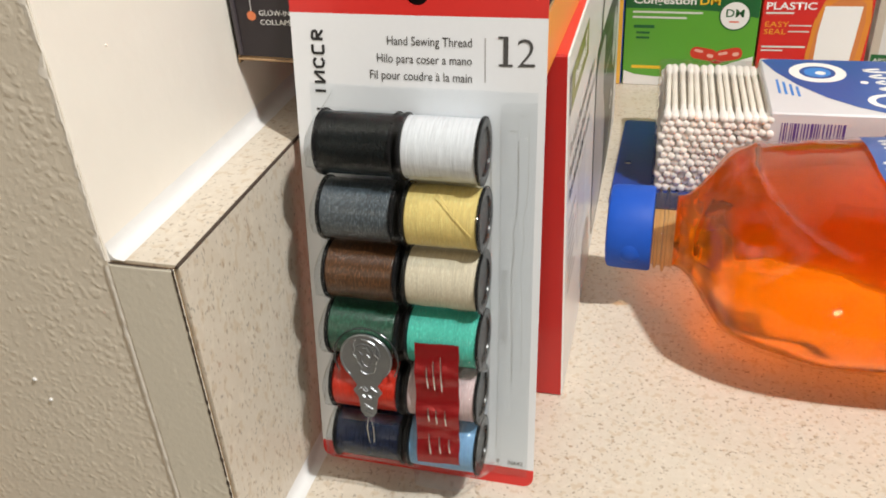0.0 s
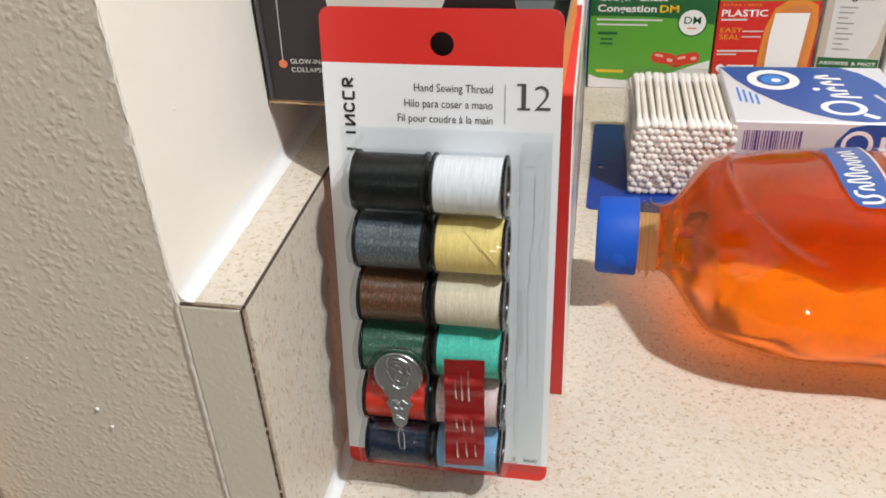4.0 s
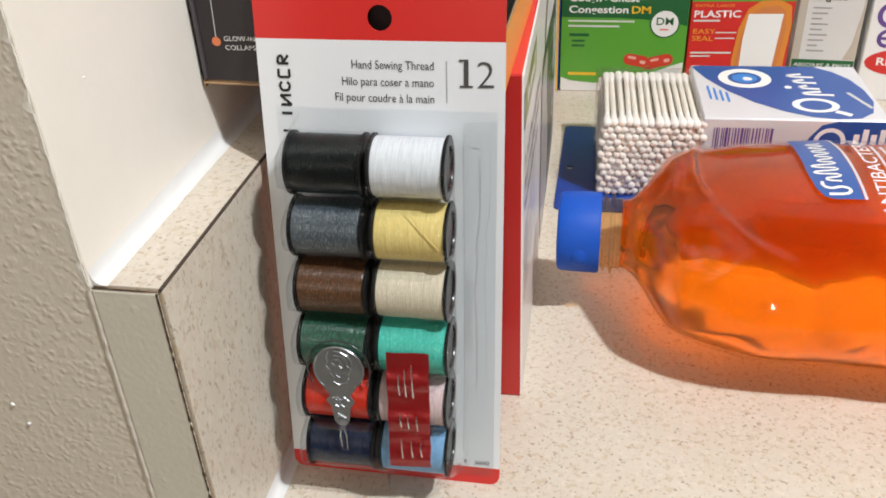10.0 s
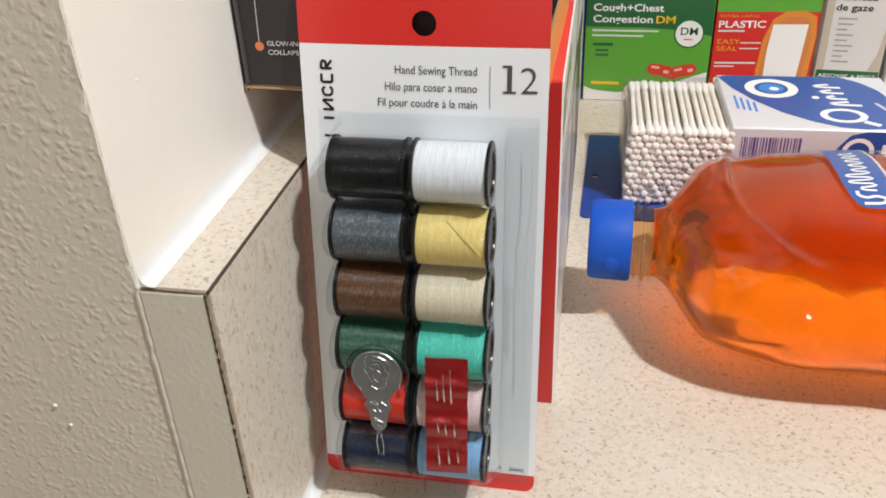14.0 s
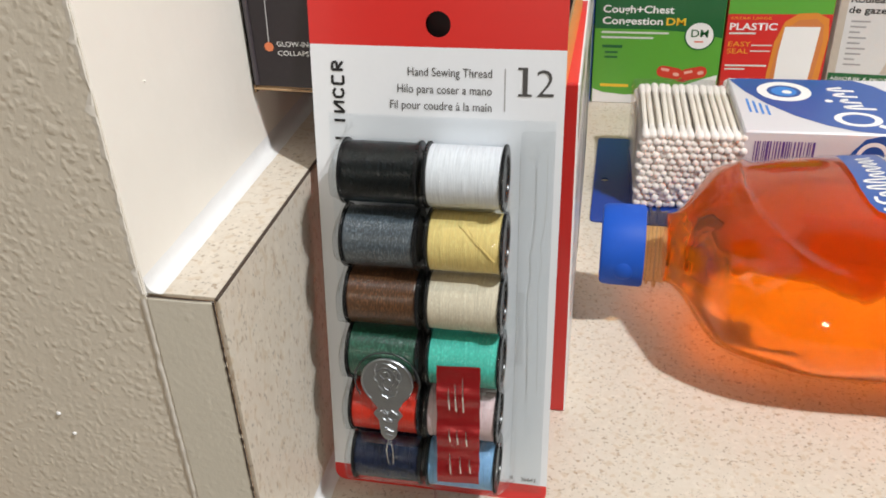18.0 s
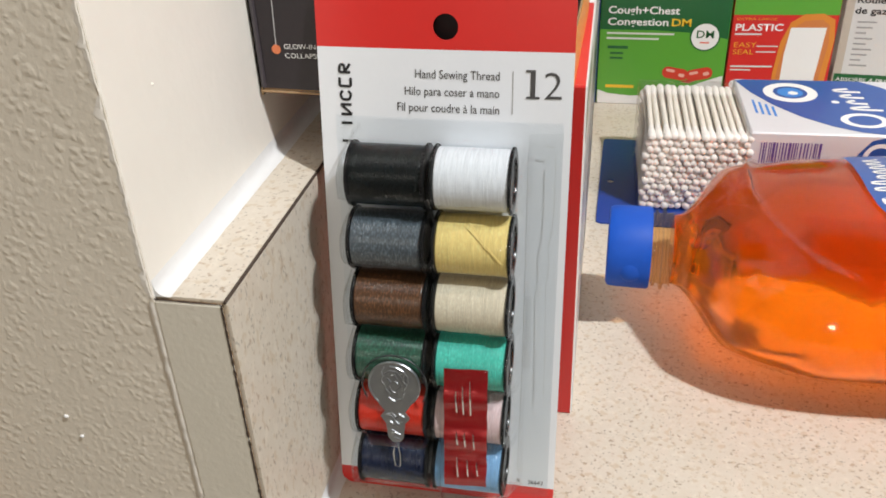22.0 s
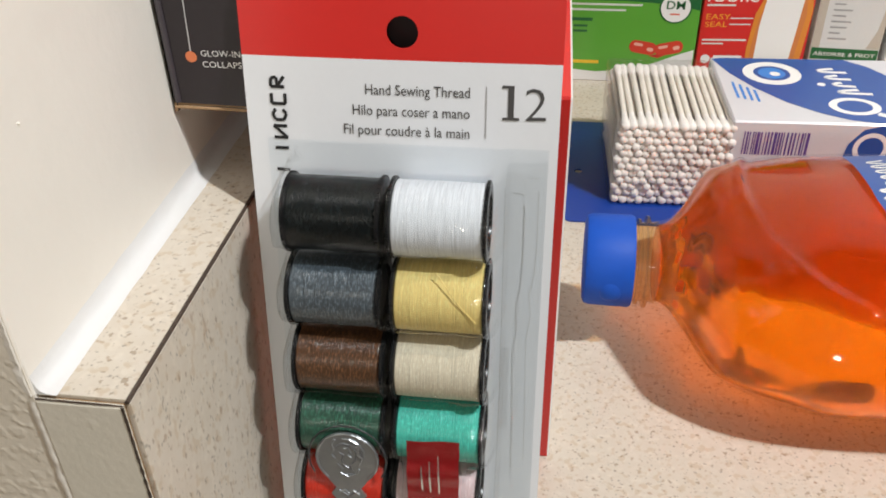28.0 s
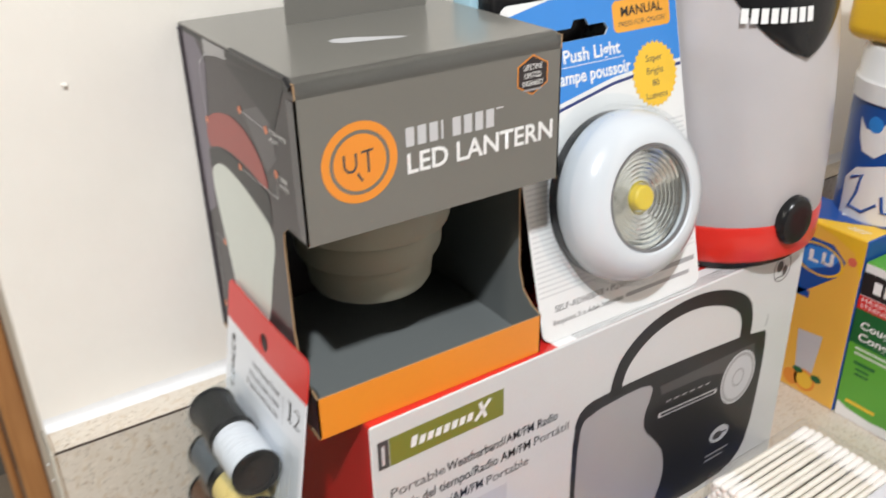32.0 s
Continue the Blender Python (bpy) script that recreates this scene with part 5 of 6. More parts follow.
wrapped([(216.2, 58), (232.6, 58), (234.2, 80), (236.2, 111), (225, 111), (221.6, 109.5), (219.2, 105), (217.4, 96), (216.6, 80)], BLUE_INK, "brand_patch", 0.25, "blue brand patch")
wrapped([(232.9, 58), (233.9, 58), (235.6, 80), (237.6, 111), (236.5, 111), (234.5, 80)], LIGHT_GREY_INK, "patch_border", 0.3, "pale border")
script = [([(223.5, 108.5), (231.0, 108.6), (232.4, 105.6), (228.4, 104.2), (225.0, 105.6), (221.8, 104.0), (222.0, 101.4)], 1.4)]
for k, tall in enumerate((0, 1, 1, 0, 0, 0, 0, 0)):
    v = 99.5 - 4.4 * k
    lean = 0.06 * (v - 100)
    script.append(([(229.6 + lean, v + 1.6), (224.2 + lean - 3.6 * tall, v + 1.2), (223.8 + lean - 3.4 * tall, v - 0.4), (229.4 + lean, v - 1.0), (230.0 + lean, v - 2.4)], 1.1))
wrapped_lines(script, PRINT_WHITE, "brand_script", 0.4, "white script strokes")
lettering(bottle, cf, "ANTIBACTERIAL", 244.5, 0.0, 6.2, PRINT_WHITE, 64, "LEFT", 0.3, 90, wrap=lambda u, v, w: bottle_point(u + 0.03 * (119 - v), 119 - v, w))
for k in range(4):
    wrapped([(248 + 3.6 * k, 70), (249.1 + 3.6 * k, 70), (250.4 + 3.6 * k, 108 - 3 * k), (249.3 + 3.6 * k, 108 - 3 * k)], LIGHT_GREY_INK, "small_print", 0.3)

# ---- cotton swabs in their half-open pack, on a blue sheet ----
sheet_thing = thing("blue_sheet", "flat glossy blue plastic sheet lying on the counter", "sheet", (108.5, 263, 0))
bm = bmesh.new()
outer = rounded(0, 0, 182, 113.5, 3.0, 4)
punched = disc(6.5, 52, 2.1, 16)
o_ring = [bm.verts.new((u, v, 0.9)) for u, v in outer]
h_ring = [bm.verts.new((u, v, 0.9)) for u, v in punched]
edges = [bm.edges.new((r[k], r[(k + 1) % len(r)])) for r in (o_ring, h_ring) for k in range(len(r))]
bmesh.ops.triangle_fill(bm, use_beauty=True, use_dissolve=False, edges=edges)
for f in list(bm.faces):
    c = f.calc_center_median()
    if math.hypot(c.x - 6.5, c.y - 52) < 1.8:
        bm.faces.remove(f)
low = bmesh.ops.extrude_face_region(bm, geom=list(bm.faces))
for v in low["geom"]:
    if isinstance(v, bmesh.types.BMVert):
        v.co.z = 0.1
bmesh.ops.recalc_face_normals(bm, faces=bm.faces)
part("panel", bm, BLUE_SHEET, sheet_thing)

SWAB_TURN = 2.0
swabs = thing("cotton_swab_pack", "open pack of white cotton swabs in a blue paper sleeve", "cotton swabs", (131.5, 281.0, 1.0), (0, 0, SWAB_TURN))
sw_rows = [(0.2, -38.6), (1.3, -38.5), (1.95, -37.8), (2.3, -36.4), (2.34, -33.5), (1.95, -29), (1.4, -24.6), (1.6, -23.6), (1.6, 23.6), (1.4, 24.6), (1.95, 29), (2.34, 33.5), (2.3, 36.4), (1.95, 37.8), (1.3, 38.5), (0.2, 38.6)]
swab_bm = lathe(sw_rows, 12, "y")
for f in swab_bm.faces:
    f.material_index = 1 if abs(f.calc_center_median().y) < 23.7 else 0
bmesh.ops.scale(swab_bm, vec=(MM, MM, MM), verts=swab_bm.verts)
swab_mesh = bpy.data.meshes.new("swab")
swab_bm.to_mesh(swab_mesh)
swab_bm.free()
swab_mesh.materials.append(COTTON)
swab_mesh.materials.append(STICK)
swab_mesh.shade_smooth()
rng = random.Random(5)
for row in range(12):
    for col in range(14):
        x = 2.2 + 4.05 * col + (2.0 if row % 2 else 0.0) + rng.uniform(-0.35, 0.35)
        z = 2.4 + 3.82 * row + rng.uniform(-0.25, 0.25)
        swab = new("swab", swab_mesh)
        swab.parent = swabs
        swab.matrix_basis = pose(x * MM, (39.0 + rng.uniform(-1.0, 0.8)) * MM, z * MM, rng.uniform(-0.3, 0.3), 0, rng.uniform(-0.5, 0.5))
sleeve_a, sleeve_b = (56.0, 1.5, 0.2), (152.5, 82, 49.0)
carton(swabs, sleeve_a, sleeve_b, (SLEEVE_WHITE,) * 6, 0.8)
st = Face((0, 0, 49.0), (1, 0, 0), (0, 1, 0))
printed(swabs, st, [[(56.5, 79), (62, 80.8), (128, 80.8), (138, 72), (145, 60), (149, 44), (150, 28), (146, 12), (138, 4), (126, 2.5), (113, 5), (100, 12), (86, 24), (73, 41), (63, 60)]], BLUE_INK, 0.12, "blue_swoosh", "deep blue swoosh")
printed(swabs, st, ring(85.5, 60.5, 9.6, 15.2, 40), PRINT_WHITE, 0.2, "ring_emblem", "white ring emblem")
printed(swabs, st, [disc(85.5, 60.5, 7.2, 30)], SKY_INK, 0.2, "ring_core")
printed(swabs, st, [disc(87, 59.5, 2.8, 16)], PRINT_WHITE, 0.26, "ring_swab")
printed(swabs, st, ring(118, 21, 8.5, 12.5, 36, 0.8) + strip([(127, 13), (134, 8)], 4) + [q for k, (lo, hi) in enumerate(((114, 131), (114, 125), (112, 125), (110, 125))) for q in strip(softened([(hi, 36 + 9.0 * k), (lo + 2, 36.5 + 9.0 * k), (lo, 39.0 + 9.0 * k), (hi - 6, 41.0 + 9.0 * k)]), 2.6)] + [disc(108, 47, 2.2, 12)], PRINT_WHITE, 0.2, "brand_print", "white brand lettering shapes")
printed(swabs, st, strip([(139, 40), (147, 18)], 2.2), LIGHT_GREY_INK, 0.2, "small_script")
printed(swabs, st, [rect(62 + 3.2 * k, 28 - 3.2 * k * 0.4, 63.4 + 3.2 * k, 48 - 8 * k * 0.4) for k in range(4)], SKY_INK, 0.12, "count_print")
sf = Face((0, 1.5, 0), (1, 0, 0), (0, 0, 1))
bar_rng = random.Random(8)
code, u = [], 62.0
while u < 93:
    wdt = bar_rng.choice((0.5, 0.8, 1.3))
    code.append(rect(u, 31, u + wdt, 43.5))
    u += wdt + bar_rng.choice((0.5, 0.8, 1.1))
tagged(printed(swabs, sf, code, PURPLE_INK, 0.15, "barcode"), "printed bar pattern", kind="stuff")
printed(swabs, sf, [[(112, 8), (110, 26), (112, 38), (118, 46), (126, 48.2), (152, 48.2), (152, 8)]], BLUE_INK, 0.12, "front_panel_print", "deep blue front panel")
printed(swabs, sf, ring(123, 36, 6.0, 8.4, 32) + strip([(127, 30), (133, 28)], 2.2) + [rect(135 + 4.4 * k, 32, 138 + 4.4 * k, 41 + (3 if k % 2 else 0)) for k in range(4)], PRINT_WHITE, 0.2, "brand_print")
film_bm = block((-1.2, -1.4, 0.4), (55.6, 80.5, 48.2), 2.2, 3)
for v in film_bm.verts:
    v.co += Vector((0.5, 0.5, 0.4)) * noise.noise(v.co * 0.08)
part("wrap_film", film_bm, clear_film("swab_wrap", (0.985, 0.985, 0.985), 0.25, 1.35), swabs, "clear plastic wrap", smooth=True)

# ---- medicine cartons along the back ----
BACK_Y = 441.0


def medicine(name, label, x0, x1, deep, high, mats, turn=0.0, y=BACK_Y):
    root = thing(name, label, "box", (x0, y, 0), (0, 0, turn), group="medicine cartons")
    carton(root, (0, 0, 0), (x1 - x0, deep, high), mats, 0.7)
    return root, Face((0, 0, 0), (1, 0, 0), (0, 0, 1))


drink, df = medicine("cold_remedy_box", "yellow-orange and blue carton of cold drink powder", 18, 99.3, 36, 122.5, (GOLD_INK, BLUE_INK, GOLD_INK, GOLD_INK, GOLD_INK, YELLOW_INK))
printed(drink, df, [[(44, 121.5), (81, 121.5), (81, 96), (74, 112), (60, 118)]], YELLOW_INK, 0.15, "pale_corner", "yellow corner")
printed(drink, df, ring(52, 99, 15.5, 17.5, 36, 0.62), YELLOW_INK, 0.28, "oval_rim", "yellow rim")
printed(drink, df, [[(24, 88), (30, 74), (42, 70), (66, 92), (70, 104), (60, 112), (40, 112), (28, 102)]], BLUE_INK, 0.2, "brand_patch", "blue brand patch")
printed(drink, df, [[(38, 96), (46, 90), (62, 98), (66, 104), (58, 108), (44, 106)]], SKY_INK, 0.26, "brand_oval")
printed(drink, df, [rect(45, 96, 48, 104), rect(48, 96, 52, 98), rect(54, 97, 56.4, 105), rect(59.5, 98, 62, 106), rect(55, 97, 61, 99)], PRINT_WHITE, 0.3, "brand_print", "white brand mark")
printed(drink, df, [rect(38, 70, 50, 75)], BLUE_INK, 0.2, "word_print")
printed(drink, df, [[(47, 46), (65, 48), (62, 16), (50, 15)]], LIGHT_GREY_INK, 0.2, "pictured_glass", "picture of a steaming glass")
printed(drink, df, [disc(58, 11, 8, 20), disc(48, 9, 6, 18)], ORANGE_INK, 0.26, "pictured_orange", "picture of an orange slice")
printed(drink, df, [disc(58, 11, 6, 18)], YELLOW_INK, 0.3, "pictured_slice")
printed(drink, df, [disc(66, 16, 4, 10, 2.6), disc(52, 16.5, 4, 10, 2.2)], DARK_GREEN_INK, 0.3, "pictured_leaf")
printed(drink, df, [disc(74, 106, 3, 16)], PINK_INK, 0.2, "round_mark")
dt = Face((0, 0, 122.5), (1, 0, 0), (0, 1, 0))
for outline in ([(0.5, 0.5), (34, 0.5), (60, 14), (78, 27), (80.8, 35.5), (0.5, 35.5)],):
    printed(drink, dt, [outline], BLUE_INK, 0.15, "top_patch", "blue top corner")
printed(drink, dt, [q for line in ([(48, 22), (56, 26), (60, 22), (66, 28)], [(60, 30), (70, 29), (74, 32)]) for q in strip(softened(line), 2.2)] + [rect(62, 7, 74, 8.0), rect(64, 10, 76, 11.0)], PRINT_WHITE, 0.2, "top_print")

cough, gf = medicine("cough_medicine_box", "green and white carton of cough medicine", 100.2, 187.4, 32, 110, (GREEN_INK, GREEN_INK, WHITE_CARD, WHITE_CARD, WHITE_CARD, GREEN_INK))
printed(cough, gf, [[(0.3, 11), (8, 8.2), (24, 6.8), (44, 8.6), (62, 14), (76, 20), (86.9, 24), (86.9, 58), (0.3, 58)]], GREEN_INK, 0.12, "green_field", "bright green field")
printed(cough, gf, [[(0.3, 55.2), (40, 55.2), (70, 53.6), (86.9, 50), (86.9, 79), (0.3, 79)]], DARK_GREEN_INK, 0.18, "title_band", "dark green title band")
printed(cough, gf, [rect(0.3, 79, 56, 88)], RED_INK, 0.2, "strength_band", "red strength band")
printed(cough, gf, [rect(0.3, 88.5, 86.9, 104)], BLACK_INK, 0.2, "brand_band", "black brand band")
printed(cough, gf, [rect(8 + 7 * k, 92, 13 + 7 * k, 100) for k in range(9)], PRINT_WHITE, 0.26, "brand_print")
lettering(cough, gf, "MAXIMUM", 2, 84.2, 2.8, PRINT_WHITE, 24, lift=0.26)
lettering(cough, gf, "STRENGTH", 2, 80.2, 2.8, PRINT_WHITE, 25, lift=0.26)
lettering(cough, gf, "Cough+Chest", 5.0, 66.6, 5.2, PRINT_WHITE, 48, lift=0.26, bold=0.02)
lettering(cough, gf, "Congestion", 5.0, 58.5, 5.2, PRINT_WHITE, 41, lift=0.26, bold=0.02)
lettering(cough, gf, "DM", 48.0, 58.5, 5.2, YELLOW_INK, 13, lift=0.26, bold=0.02)
printed(cough, gf, bars(5, 52, 56, 2, 3.6, 1.3), PALE_INK, 0.2, "small_print")
printed(cough, gf, [rect(6, 41.5, 20, 43.6), rect(8, 37.5, 17, 39), rect(8, 34, 17, 35.5)], DARK_GREEN_INK, 0.2, "benefit_print")
printed(cough, gf, [rect(6, 12.6, 26, 14.8)], YELLOW_INK, 0.2, "yellow_print")
printed(cough, gf, [disc(71.6, 51.4, 9.2, 32)], PRINT_WHITE, 0.3, "round_badge", "white round badge")
lettering(cough, gf, "DM", 71.6, 50.6, 5.4, DARK_GREEN_INK, 11.5, "CENTER", 0.36, bold=0.012)
printed(cough, gf, ring(71.6, 51.4, 9.2, 10.2, 32), DARK_GREEN_INK, 0.32, "badge_rim", "dark green rim")
printed(cough, gf, [rect(68.5, 46.8, 74.5, 47.8)], PINK_INK, 0.36, "badge_print")
CAPSULE_RED = ink("capsule_red_ink", (0.60, 0.045, 0.022))
for u, v, a in ((54, 24.5, -9), (70.5, 24.5, 13)):
    c, s = math.cos(radians(a)), math.sin(radians(a))

    def turned(points):
        return [(u + c * p - s * q, v + s * p + c * q) for p, q in points]
    capsule = printed(cough, gf, [turned(rounded(-9, -4.2, 9, 4.2, 4.1, 6))], CAPSULE_RED, 0.3 + 0.002 * a, "pictured_capsule", "picture of a shiny red capsule")
    printed(cough, gf, [turned(rounded(-6.5, 0.6, -0.5, 2.6, 0.9, 4)), turned(rounded(2.5, -1.8, 6.8, 0.8, 1.2, 4))], ink("capsule_shine_ink", (0.80, 0.42, 0.34)), 0.4 + 0.002 * a, "pictured_shine")
printed(cough, gf, [[(58, 18.8), (64, 20.4), (68, 19.4), (64, 17.6)]], DEEP_RED, 0.26, "pictured_shade")

plaster, pf = medicine("bandage_box", "red carton of large plastic bandages", 188.6, 257.0, 30, 118, (RED_INK, DEEP_RED, RED_INK, RED_INK, WHITE_CARD, RED_INK), 3.0)
printed(plaster, pf, [rect(0.3, 67, 68, 90)], GREEN_INK, 0.12, "green_band", "green band")
lettering(plaster, pf, "EXTRA LARGE", 2.5, 63.4, 1.8, AMBER_INK, 26)
lettering(plaster, pf, "PLASTIC", 2.0, 56.2, 4.8, PRINT_WHITE, 31, bold=0.02)
printed(plaster, pf, [rect(2.4, 53.2, 20, 54.4)], PALE_INK, 0.2, "small_print")
lettering(plaster, pf, "EASY", 2.4, 44.6, 3.6, AMBER_INK, 15)
lettering(plaster, pf, "SEAL", 2.4, 39.6, 3.6, AMBER_INK, 14)
printed(plaster, pf, [rect(2.4, 30.4, 30, 31.6), rect(2.4, 28, 16, 29.0), rect(18, 45, 32, 45.8), rect(18, 41, 31, 41.8)], PALE_INK, 0.2, "small_print")
printed(plaster, pf, [rounded(3, 15, 9, 21, 3), rect(11, 15.5, 29, 20.5)], PRINT_WHITE, 0.2, "maker_mark")
printed(plaster, pf, [[(31.5, 0.5), (31, 26), (33, 48), (38, 62), (46, 67.5), (58, 68), (66, 64), (67.8, 50), (66, 22), (64, 0.5)]], ink("deep_amber_ink", (0.68, 0.24, 0.03)), 0.2, "pictured_bandage", "picture of a tan bandage")
printed(plaster, pf, [[(34, 0.5), (33.6, 26), (35.6, 46), (40, 58), (47, 63), (58, 64), (63, 60), (64.5, 48), (62, 22), (60, 0.5)]], ink("tan_ink", (0.60, 0.20, 0.055)), 0.26, "pictured_bandage_face")
printed(plaster, pf, [[(36.5, 10), (36.6, 40), (38.5, 58.5), (61.5, 58.5), (60, 36), (58, 10)]], PRINT_WHITE, 0.32, "pictured_pad", "white pad")

gauze, zf = medicine("gauze_box", "white carton of rolled gauze with a dark green band", 259.0, 300.5, 40, 112, (RADIO_WHITE,) * 6, -4.0, 443)
# beige left margin; the curved patch at the right is a painted shadow
MARGIN_SHADOW_INK = ink("margin_shadow_beige", (0.50, 0.44, 0.37))
printed(gauze, zf, [rect(0.4, 0.6, 5.2, 111), [(33, 28), (37.5, 40), (40, 62), (41.2, 90), (41.2, 28)]], MARGIN_SHADOW_INK, 0.12, "margin_and_shadow", "beige margin, and a shadow painted along the right edge")
lettering(gauze, zf, "Rouleau", 6, 76, 4.4, BLACK_INK, 24, bold=0.015)
lettering(gauze, zf, "de gaze", 6, 69, 4.4, BLACK_INK, 23, bold=0.015)
printed(gauze, zf, bars(9, 63, 22, 9, 3.7, 1.0, (0.9, 0.75, 0.5, 0.85, 0.6)), GREY_INK, 0.2, "small_print")
printed(gauze, zf, [rect(1, 20, 41, 27.5)], DARK_GREEN_INK, 0.15, "green_band", "dark green band")
lettering(gauze, zf, "ABSORBE & PROT", 2.5, 22.4, 2.6, PRINT_WHITE, 37)

throat, tf = medicine("lozenge_box", "white carton with purple lettering and a red oval", 304.5, 380, 34, 108, (WHITE_CARD,) * 6, -3.0, 440)
printed(throat, tf, [r for r in ring(13, 60, 6, 9, 28)][3:25] + ring(13, 44, 4, 6.4, 24)[1:22] + [rect(8, 43, 18, 45), rect(27, 52, 31, 70), rect(35, 52, 39, 66), rect(27, 38, 31, 49)], PURPLE_INK, 0.2, "brand_print", "purple lettering shapes")
printed(throat, tf, [disc(28, 27.5, 26, 36, 9.5)], RED_INK, 0.2, "red_oval", "red oval")
lettering(throat, tf, "RE", 9, 25.5, 5.4, PRINT_WHITE, 10, bold=0.02, lift=0.28)
printed(throat, tf, bars(36, 29, 48, 2, 6, 2.2), PRINT_WHITE, 0.28, "small_print")

# ---- wipes canister with a yellow pouch on top ----
wipes = thing("wipes_canister", "white and blue canister of cleaning wipes with a white lid", "canister", (80, 500, 0))
part("label_wrap", lathe([(36, 0.2), (38, 1), (38, 194), (37, 195)], 56), BLUE_INK, wipes, "deep blue label", smooth=True)
part("lid", lathe([(37.5, 195), (39.2, 196), (39.2, 207), (37.6, 209), (37.2, 223), (35.5, 227), (1, 228)], 56), WHITE_PLASTIC, wipes, "ribbed white lid", smooth=True)


def on_can(u, v, w=0.0):
    a = math.radians(-77) + u / 38.0
    return Vector(((38 + w) * math.cos(a), (38 + w) * math.sin(a), v + 14))


def can_patch(outline, mat, name, lift, label=""):
    bm = bmesh.new()
    bm.faces.new([bm.verts.new((u, v, 0)) for u, v in outline])
    for k in range(-14, 15):
        bmesh.ops.bisect_plane(bm, geom=[*bm.verts, *bm.edges, *bm.faces], plane_co=(k * 3.0, 0, 0), plane_no=(1, 0, 0))
    for v in bm.verts:
        v.co = on_can(v.co.x, v.co.y, lift)
    bmesh.ops.recalc_face_normals(bm, faces=bm.faces)
    return part(name, bm, mat, wipes, label, smooth=True)


can_patch([(-24, 172), (-18, 166), (-10, 166), (-6, 172), (0, 166), (-2, 156), (-9, 150), (-18, 152), (-22, 160)], PRINT_WHITE, "pictured_wipe", 0.3, "picture of a white wipe")
can_patch(disc(-12, 170, 5, 18), SKY_INK, "pictured_drop", 0.36)
can_patch([(-28, 132), (-20, 141), (-2, 147), (26, 150), (26, 112), (-28, 106)], PRINT_WHITE, "brand_patch", 0.3, "white brand patch")
for pts in (((-22, 134), (-14, 138), (-16, 126), (-20, 116), (-10, 115), (-2, 122)), ((0, 128), (2, 118), (7, 118), (10, 130)), ((9, 128), (8, 110), (2, 108)), ((14, 128), (20, 128), (14, 122), (20, 117))):
    part("brand_stroke", tube([on_can(u, v, 0.4) for u, v in pts], 1.1, 5), BLUE_INK, wipes)
lettering(wipes, cf, "3X", 4.0, 155.0, 9.0, YELLOW_INK, 13, lift=0.5, bold=0.03, wrap=lambda u, v, w: on_can(u, v, w))
pouch = thing("yellow_pouch", "yellow packet with an orange picture resting on the canister", "packet", (78, 494, 228.4))
bm = block((-36, -30, 0), (40, 30, 62), 9, 4)
for v in bm.verts:
    v.co += Vector((2.0, 2.0, 0.6)) * noise.noise(v.co * 0.05)
part("packet", bm, YELLOW_INK, pouch, smooth=True)
part("picture", slab(disc(2, 40, 16, 24, 12), 0.4, lambda u, v, w: Vector((u, -30.6 - w, v))), ORANGE_INK, pouch, "orange picture")

# ---- push light on its hang card ----
light = thing("push_light_pack", "round white push light on a blue and white hang card", "push light", (99.7, 195.7, 142.4), (0, -14.0, 0.3))
light.scale = (1.05, 1.05, 1.05)
card_bm = bmesh.new()
outer = rounded(0, 0, 94.5, 139, 5, 5)
hang = [(24, 124), (26, 121.5), (33, 121.5), (52, 121.5), (54, 124), (52, 126.5), (44, 126.5), (42, 129.5), (36, 129.5), (34, 126.5), (26, 126.5)]
o_ring = [card_bm.verts.new((0, u, v)) for u, v in outer]
h_ring = [card_bm.verts.new((0, u, v)) for u, v in hang]
edges = [card_bm.edges.new((r[k], r[(k + 1) % len(r)])) for r in (o_ring, h_ring) for k in range(len(r))]
bmesh.ops.triangle_fill(card_bm, use_beauty=True, use_dissolve=False, edges=edges)
for f in list(card_bm.faces):
    c = f.calc_center_median()
    if 25 < c.y < 53 and 121.6 < c.z < 126.4 or 35 < c.y < 43 and 121.6 < c.z < 129.4:
        card_bm.faces.remove(f)
thick = bmesh.ops.extrude_face_region(card_bm, geom=list(card_bm.faces))
for v in thick["geom"]:
    if isinstance(v, bmesh.types.BMVert):
        v.co.x -= 0.6
bmesh.ops.recalc_face_normals(card_bm, faces=card_bm.faces)
part("hang_card", card_bm, WHITE_CARD, light, "white and blue hang card")
pl = Face((0, 0, 0), (0, 1, 0), (0, 0, 1))
top_blue = [[(24, 129.8), (24, 124), (26, 126.5), (34, 126.5), (36, 129.5), (36, 129.8)], [(42, 129.8), (42, 129.5), (44, 126.5), (52, 126.5), (54, 124), (54, 129.8)], [(24, 121.2), (26, 121.2), (26, 121.5), (24, 124)], [(54, 121.2), (54, 124), (52, 121.5), (52, 121.2)], rect(26, 121.2, 52, 121.5), rect(36, 129.5, 42, 129.8), [(0.3, 88), (10, 92.5), (24, 97.5), (24, 138.6), (0.3, 134)], [(24, 97.5), (54, 103.5), (54, 121.2), (24, 121.2)], [(54, 103.5), (72, 105), (94.2, 105.5), (94.2, 134), (90, 138.6), (54, 138.6)], [(24, 129.8), (54, 129.8), (54, 138.6), (24, 138.6)]]
printed(light, pl, top_blue, SKY_INK, 0.12, "blue_header", "bright blue header")
